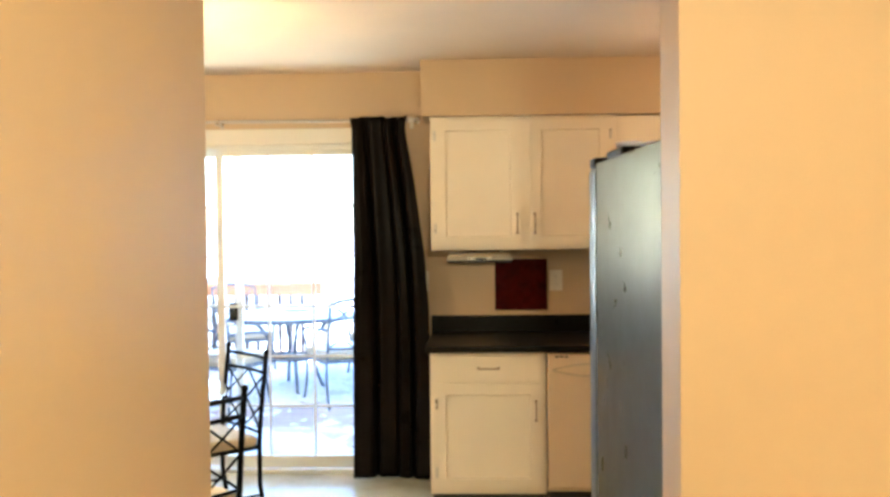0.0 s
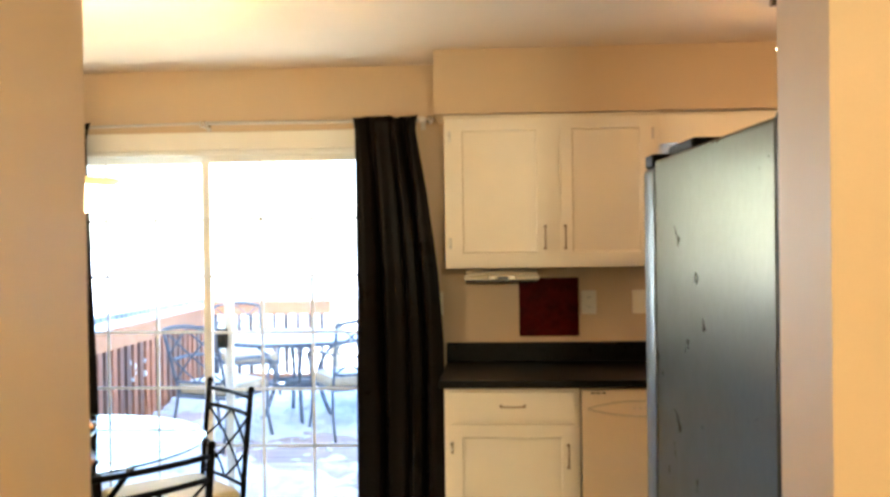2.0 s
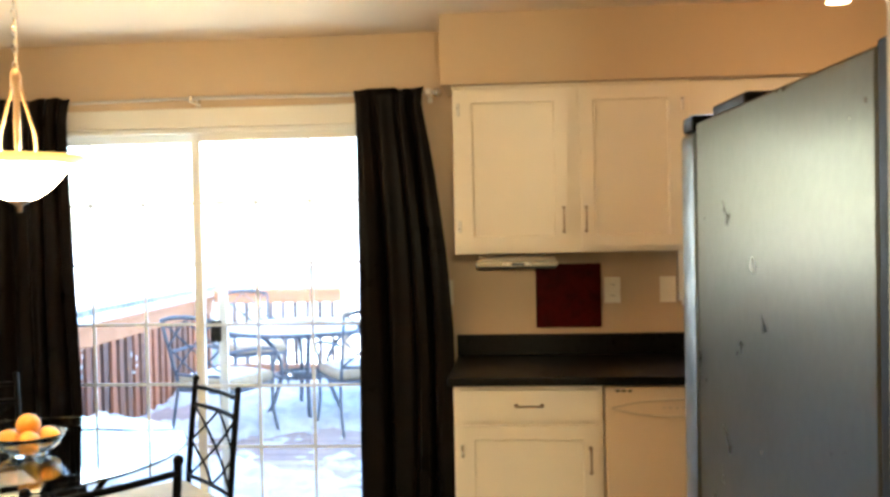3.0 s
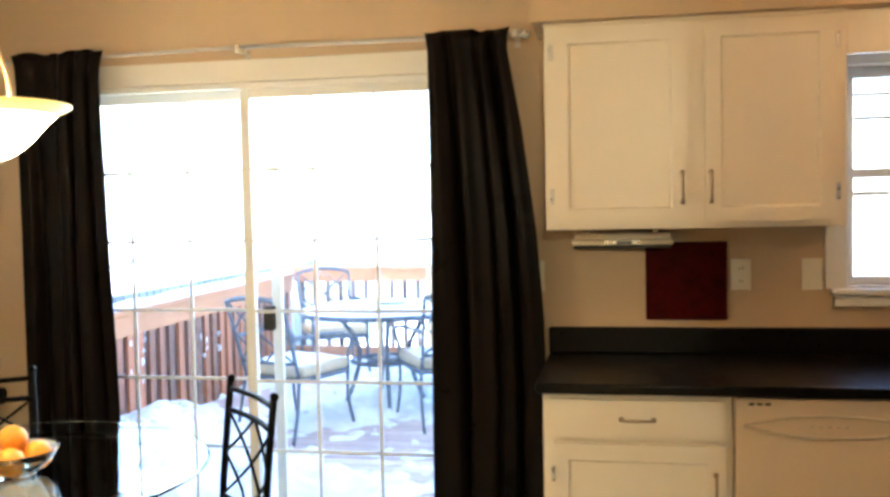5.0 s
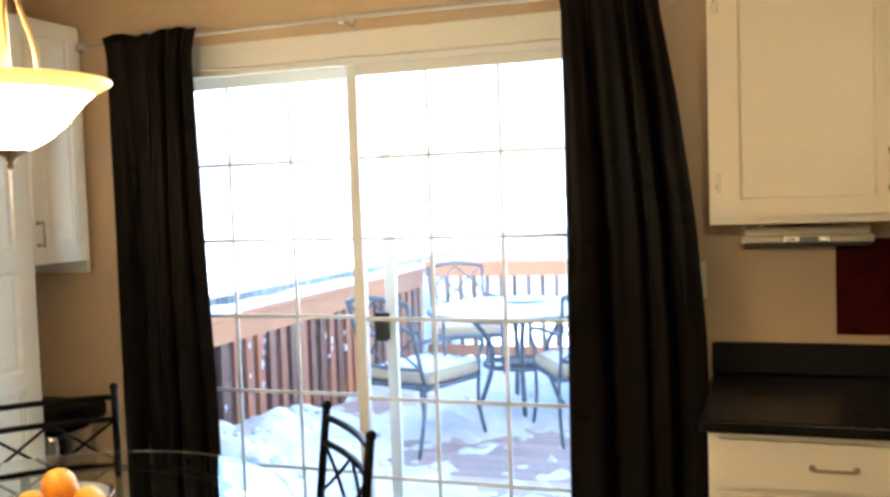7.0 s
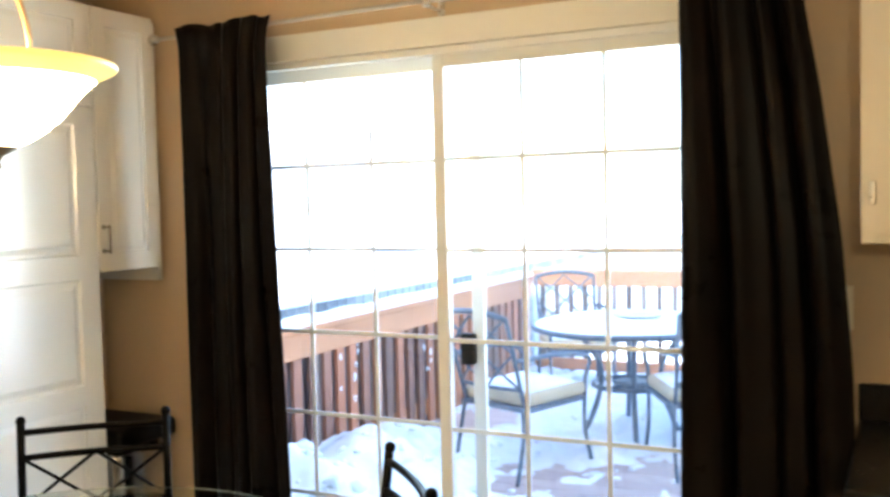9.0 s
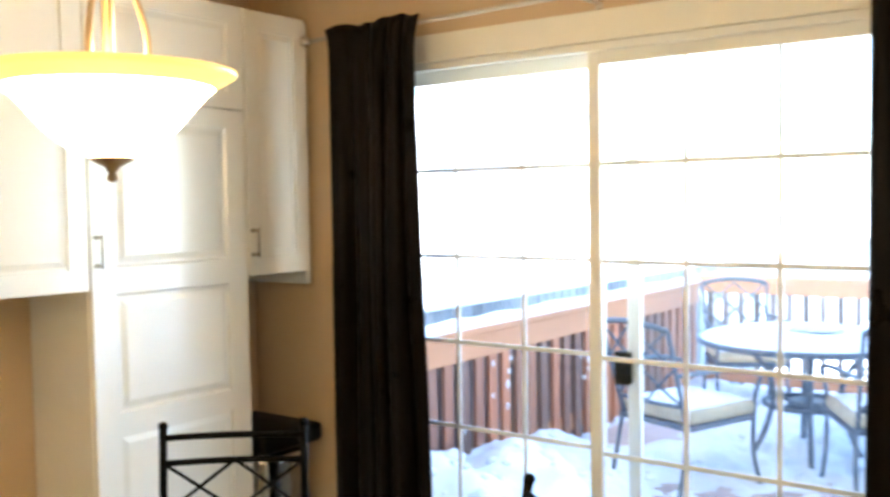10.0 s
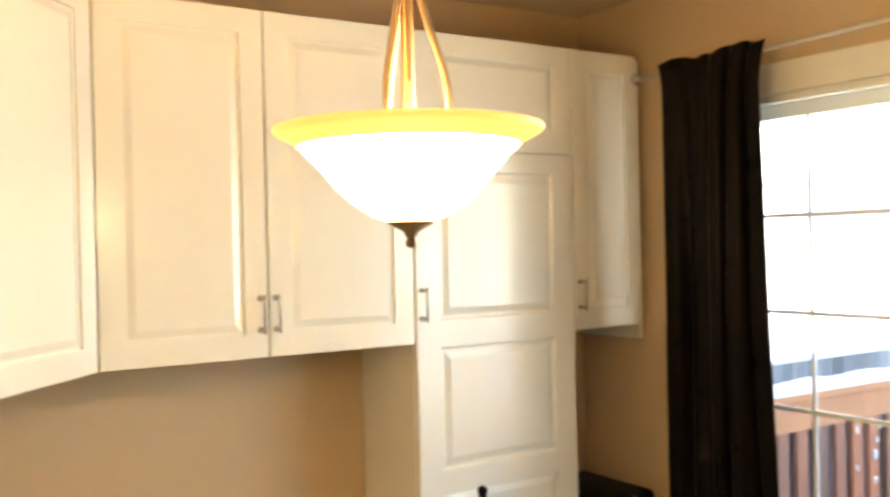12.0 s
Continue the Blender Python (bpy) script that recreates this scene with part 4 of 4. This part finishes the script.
tagged(link_mesh("deck_snow", bm, SNOW, None, "", True), "lumpy white snow lying on the deck", "snow", "", "stuff")
bm = bmesh.new()
bmesh_grid = []
for k in range(95):
    y = 5.26 + k * (RY - 5.26) / 94
    row = []
    for i in range(7):
        u = i / 6
        h = 0.052 * math.sin(math.pi * u) ** 0.5 * (0.75 + 0.5 * noise.noise((u * 2, y * 3, 2)))
        row.append(bm.verts.new((RX - 0.108 + 0.172 * u, y, RZ + 0.001 + max(0.0, h))))
    bmesh_grid.append(row)
for a, b in zip(bmesh_grid, bmesh_grid[1:]):
    for i in range(6):
        bm.faces.new((a[i], a[i + 1], b[i + 1], b[i]))
tagged(link_mesh("rail_snow", bm, SNOW, None, "", True), "thin strip of snow on the deck railing", "snow", "", "stuff")


# ---- patio furniture ----
def snow_pad(profile_r, z, seed, name="table_snow"):
    bm = bmesh.new()
    rings, sides = [], 48
    rr = random.Random(seed)
    ph = rr.uniform(0, 6)
    for j, u in enumerate((0.0, 0.3, 0.6, 0.85, 0.95, 1.0)):
        ring = []
        for k in range(sides):
            a = 2 * math.pi * k / sides
            r = profile_r * u * (1 + 0.02 * math.sin(3 * a + ph))
            h = 0.030 * (1 - u ** 6) * (1 + 0.3 * noise.noise((r * 4 * math.cos(a), r * 4 * math.sin(a), seed)))
            ring.append(bm.verts.new((r * math.cos(a), r * math.sin(a), z + h)))
        rings.append(ring)
    for a, b in zip(rings, rings[1:]):
        for k in range(sides):
            bm.faces.new((a[k], a[(k + 1) % sides], b[(k + 1) % sides], b[k]))
    bmesh.ops.remove_doubles(bm, verts=bm.verts, dist=0.0005)
    bmesh.ops.recalc_face_normals(bm, faces=bm.faces)
    return bm


PTX, PTY, PTZ = -1.375, 8.00, 0.69
pt = thing("patio_table", pose(PTX, PTY, DECK), "round dark metal patio table covered with snow", "table")
h = PTZ - DECK
part("tabletop", lathe([(0, h - 0.022), (0.60, h - 0.022), (0.62, h - 0.034), (0.628, h - 0.012), (0.62, h), (0, h)], 56), CASTM, pt, "", False)
for k in range(4):
    a = radians(20 + 90 * k)
    pts = smooth_line([(0.42, 0, h - 0.025), (0.30, 0, h - 0.10), (0.20, 0, h - 0.25), (0.19, 0, 0.32), (0.25, 0, 0.12), (0.31, 0, 0.0)], 6)
    part("leg", tube([(p[0] * math.cos(a), p[0] * math.sin(a), p[2]) for p in pts], 0.017, 8), CASTM, pt, "", True)
bm = bmesh.new()
add_tube(bm, [(0.24 * math.cos(a), 0.24 * math.sin(a), 0.33) for a in (2 * math.pi * i / 32 for i in range(33))], 0.016, 8, False)
part("ring", bm, CASTM, pt, "", True)
part("hub", lathe([(0, 0.31), (0.10, 0.31), (0.11, 0.33), (0.10, 0.35), (0, 0.35)], 24), CASTM, pt)
for k in range(4):
    a = radians(65 + 90 * k)
    part("spoke", tube([(0.09 * math.cos(a), 0.09 * math.sin(a), 0.33), (0.24 * math.cos(a), 0.24 * math.sin(a), 0.33)], 0.012, 6), CASTM, pt)
ts = tagged(link_mesh("table_snow", snow_pad(0.605, 0.0, 4), SNOW, None, "", True), "thin white snow layer on the patio table", "snow", "", "stuff")
ts.location = (PTX, PTY, PTZ + 0.0005)
pl = tagged(link_mesh("serving_plate", lathe([(0, 0), (0.09, 0), (0.15, 0.014), (0.155, 0.018), (0.148, 0.019), (0.09, 0.006), (0, 0.006)], 40), SIDING, None, "", True), "shallow grey plate standing on the snowy patio table", "plate")
pl.location = (PTX + 0.03, PTY + 0.05, PTZ + 0.030)


def patio_chair(m):
    c = thing("patio_chair", m, "dark cast metal patio armchair with a beige cushion", "chair", "chairs round the patio table")
    W, S, H = 0.235, 0.40, 0.92
    yb = lambda z: -0.24 - 0.16 * (z - S) / (H - S)
    P = lambda u, z: (W * u * (0.92 + 0.08 * (z - S) / (H - S)), yb(z) - 0.03 * (1 - u * u), z)
    for s in (-1, 1):
        part("rear_leg", tube(smooth_line([(W * s, -0.33, 0), (W * s, -0.28, 0.2), (W * s * 0.95, -0.245, S)], 5), 0.0115, 8), CASTM, c, "", True)
        part("front_leg", tube(smooth_line([(W * s * 1.05, 0.30, 0), (W * s * 1.0, 0.25, 0.2), (W * s, 0.25, S)], 5), 0.0115, 8), CASTM, c, "", True)
        part("back_post", tube([P(s, z) for z in (S, 0.5, 0.6, 0.7, 0.8, H - 0.03)], 0.012, 8), CASTM, c, "", True)
        part("armrest", tube(smooth_line([P(s, 0.66), (W * s * 1.12, -0.05, 0.665), (W * s * 1.15, 0.16, 0.645), (W * s * 1.10, 0.27, 0.60), (W * s * 1.0, 0.26, 0.50), (W * s, 0.25, S)], 6), 0.0125, 8), CASTM, c, "", True)
    part("top_rail", tube([P(u, H - 0.03 + 0.035 * (1 - u * u)) for u in (-1, -0.7, -0.4, 0, 0.4, 0.7, 1)], 0.016, 8), CASTM, c, "", True)
    part("lower_rail", tube([P(u, S + 0.10) for u in (-1, -0.5, 0, 0.5, 1)], 0.011, 8), CASTM, c, "", True)
    t, b = H - 0.02, S + 0.10
    for s in (-1, 1):
        for (u0, z0), (u1, z1) in (((-1, t), (1, b)), ((0, t), (1, (t + b) / 2)), ((-1, (t + b) / 2), (0, b))):
            part("lattice_bar", tube([P(s * (u0 + (u1 - u0) * i / 8), z0 + (z1 - z0) * i / 8) for i in range(9)], 0.0075, 6), CASTM, c, "", True)
    part("seat_pan", box((-0.245, -0.25, S - 0.03), (0.245, 0.26, S + 0.0), 0.012, 2), CASTM, c)
    part("cushion", box((-0.243, -0.235, S), (0.243, 0.265, S + 0.075), 0.03, 4), PATIO, c, "beige outdoor cushion", True)
    return c


def seat_snow(m):
    bm = bmesh.new()
    rows = []
    for i in range(15):
        row = []
        for k in range(15):
            u, v = i / 14 * 2 - 1, k / 14 * 2 - 1
            h = 0.028 * (1 - u ** 6) * (1 - v ** 6) * (1 + 0.5 * noise.noise((u * 2, v * 2, 3)))
            row.append(bm.verts.new((0.212 * u, 0.015 + 0.220 * v, 0.4752 + h)))
        rows.append(row)
    for a, b in zip(rows, rows[1:]):
        for k in range(14):
            bm.faces.new((a[k], b[k], b[k + 1], a[k + 1]))
    o = tagged(link_mesh("seat_snow", bm, SNOW, None, "", True), "thin snow cover on a patio cushion", "snow", "", "stuff")
    o.matrix_world = m
    return o


up = Matrix.Translation((0, 0, DECK))
CH = [facing(-1.75, 7.11, 0.34, 0.94), facing(-0.84, 7.50, -0.48, 0.877), facing(-2.08, 9.00, 0.50, -0.866), facing(-0.60, 8.75, -0.72, -0.69)]
pc = patio_chair(up @ CH[0])
for m in CH[1:]:
    copy_thing(pc, up @ m)
for m in CH:
    seat_snow(up @ m)

# ---- distance ----
gf = thing("yard_fence", pose(-4.2, 0, 0), "weathered grey board fence with snow behind the deck", "fence")
pk = part("picket", box((-0.012, -0.062, -1.0), (0.012, 0.062, 0.67), 0.003), GREYF, gf)
for k in range(130):
    o = pk if k == 0 else pk.copy()
    if k:
        scene.collection.objects.link(o)
    o.location = (0, 5.4 + 0.145 * k, 0)
for z in (-0.6, 0.38):
    part("rail", box((-0.06, 5.3, z), (-0.013, 24.2, z + 0.09)), GREYF, gf)
part("snow_cap", box((-0.06, 5.3, 0.672), (0.05, 24.2, 0.690), 0.007, 2), SNOW, gf, "snow along the top")
hs = thing("house", pose(-26, 34, -1.0), "pale neighbouring house with a snowy roof", "house")
part("wall", box((-5, -4, 0), (5, 4, 4.6)), SIDING, hs)
bm = bmesh.new()
vs = [bm.verts.new(v) for v in ((-5.5, -4.5, 4.5), (5.5, -4.5, 4.5), (5.5, 4.5, 4.5), (-5.5, 4.5, 4.5), (-5.5, 0, 7.0), (5.5, 0, 7.0))]
for f in ((0, 1, 5, 4), (2, 3, 4, 5), (1, 2, 5), (3, 0, 4), (3, 2, 1, 0)):
    bm.faces.new([vs[i] for i in f])
part("roof", bm, SNOW, hs, "snow-covered gable roof")
for x in (-3, 0, 3):
    wd = part("window", box((x - 0.5, -4.06, 1.6), (x + 0.5, -4.0, 3.0)), SIDING, hs)
    part("pane", box((x - 0.42, -4.07, 1.68), (x + 0.42, -4.05, 2.92)), SLOT, wd)
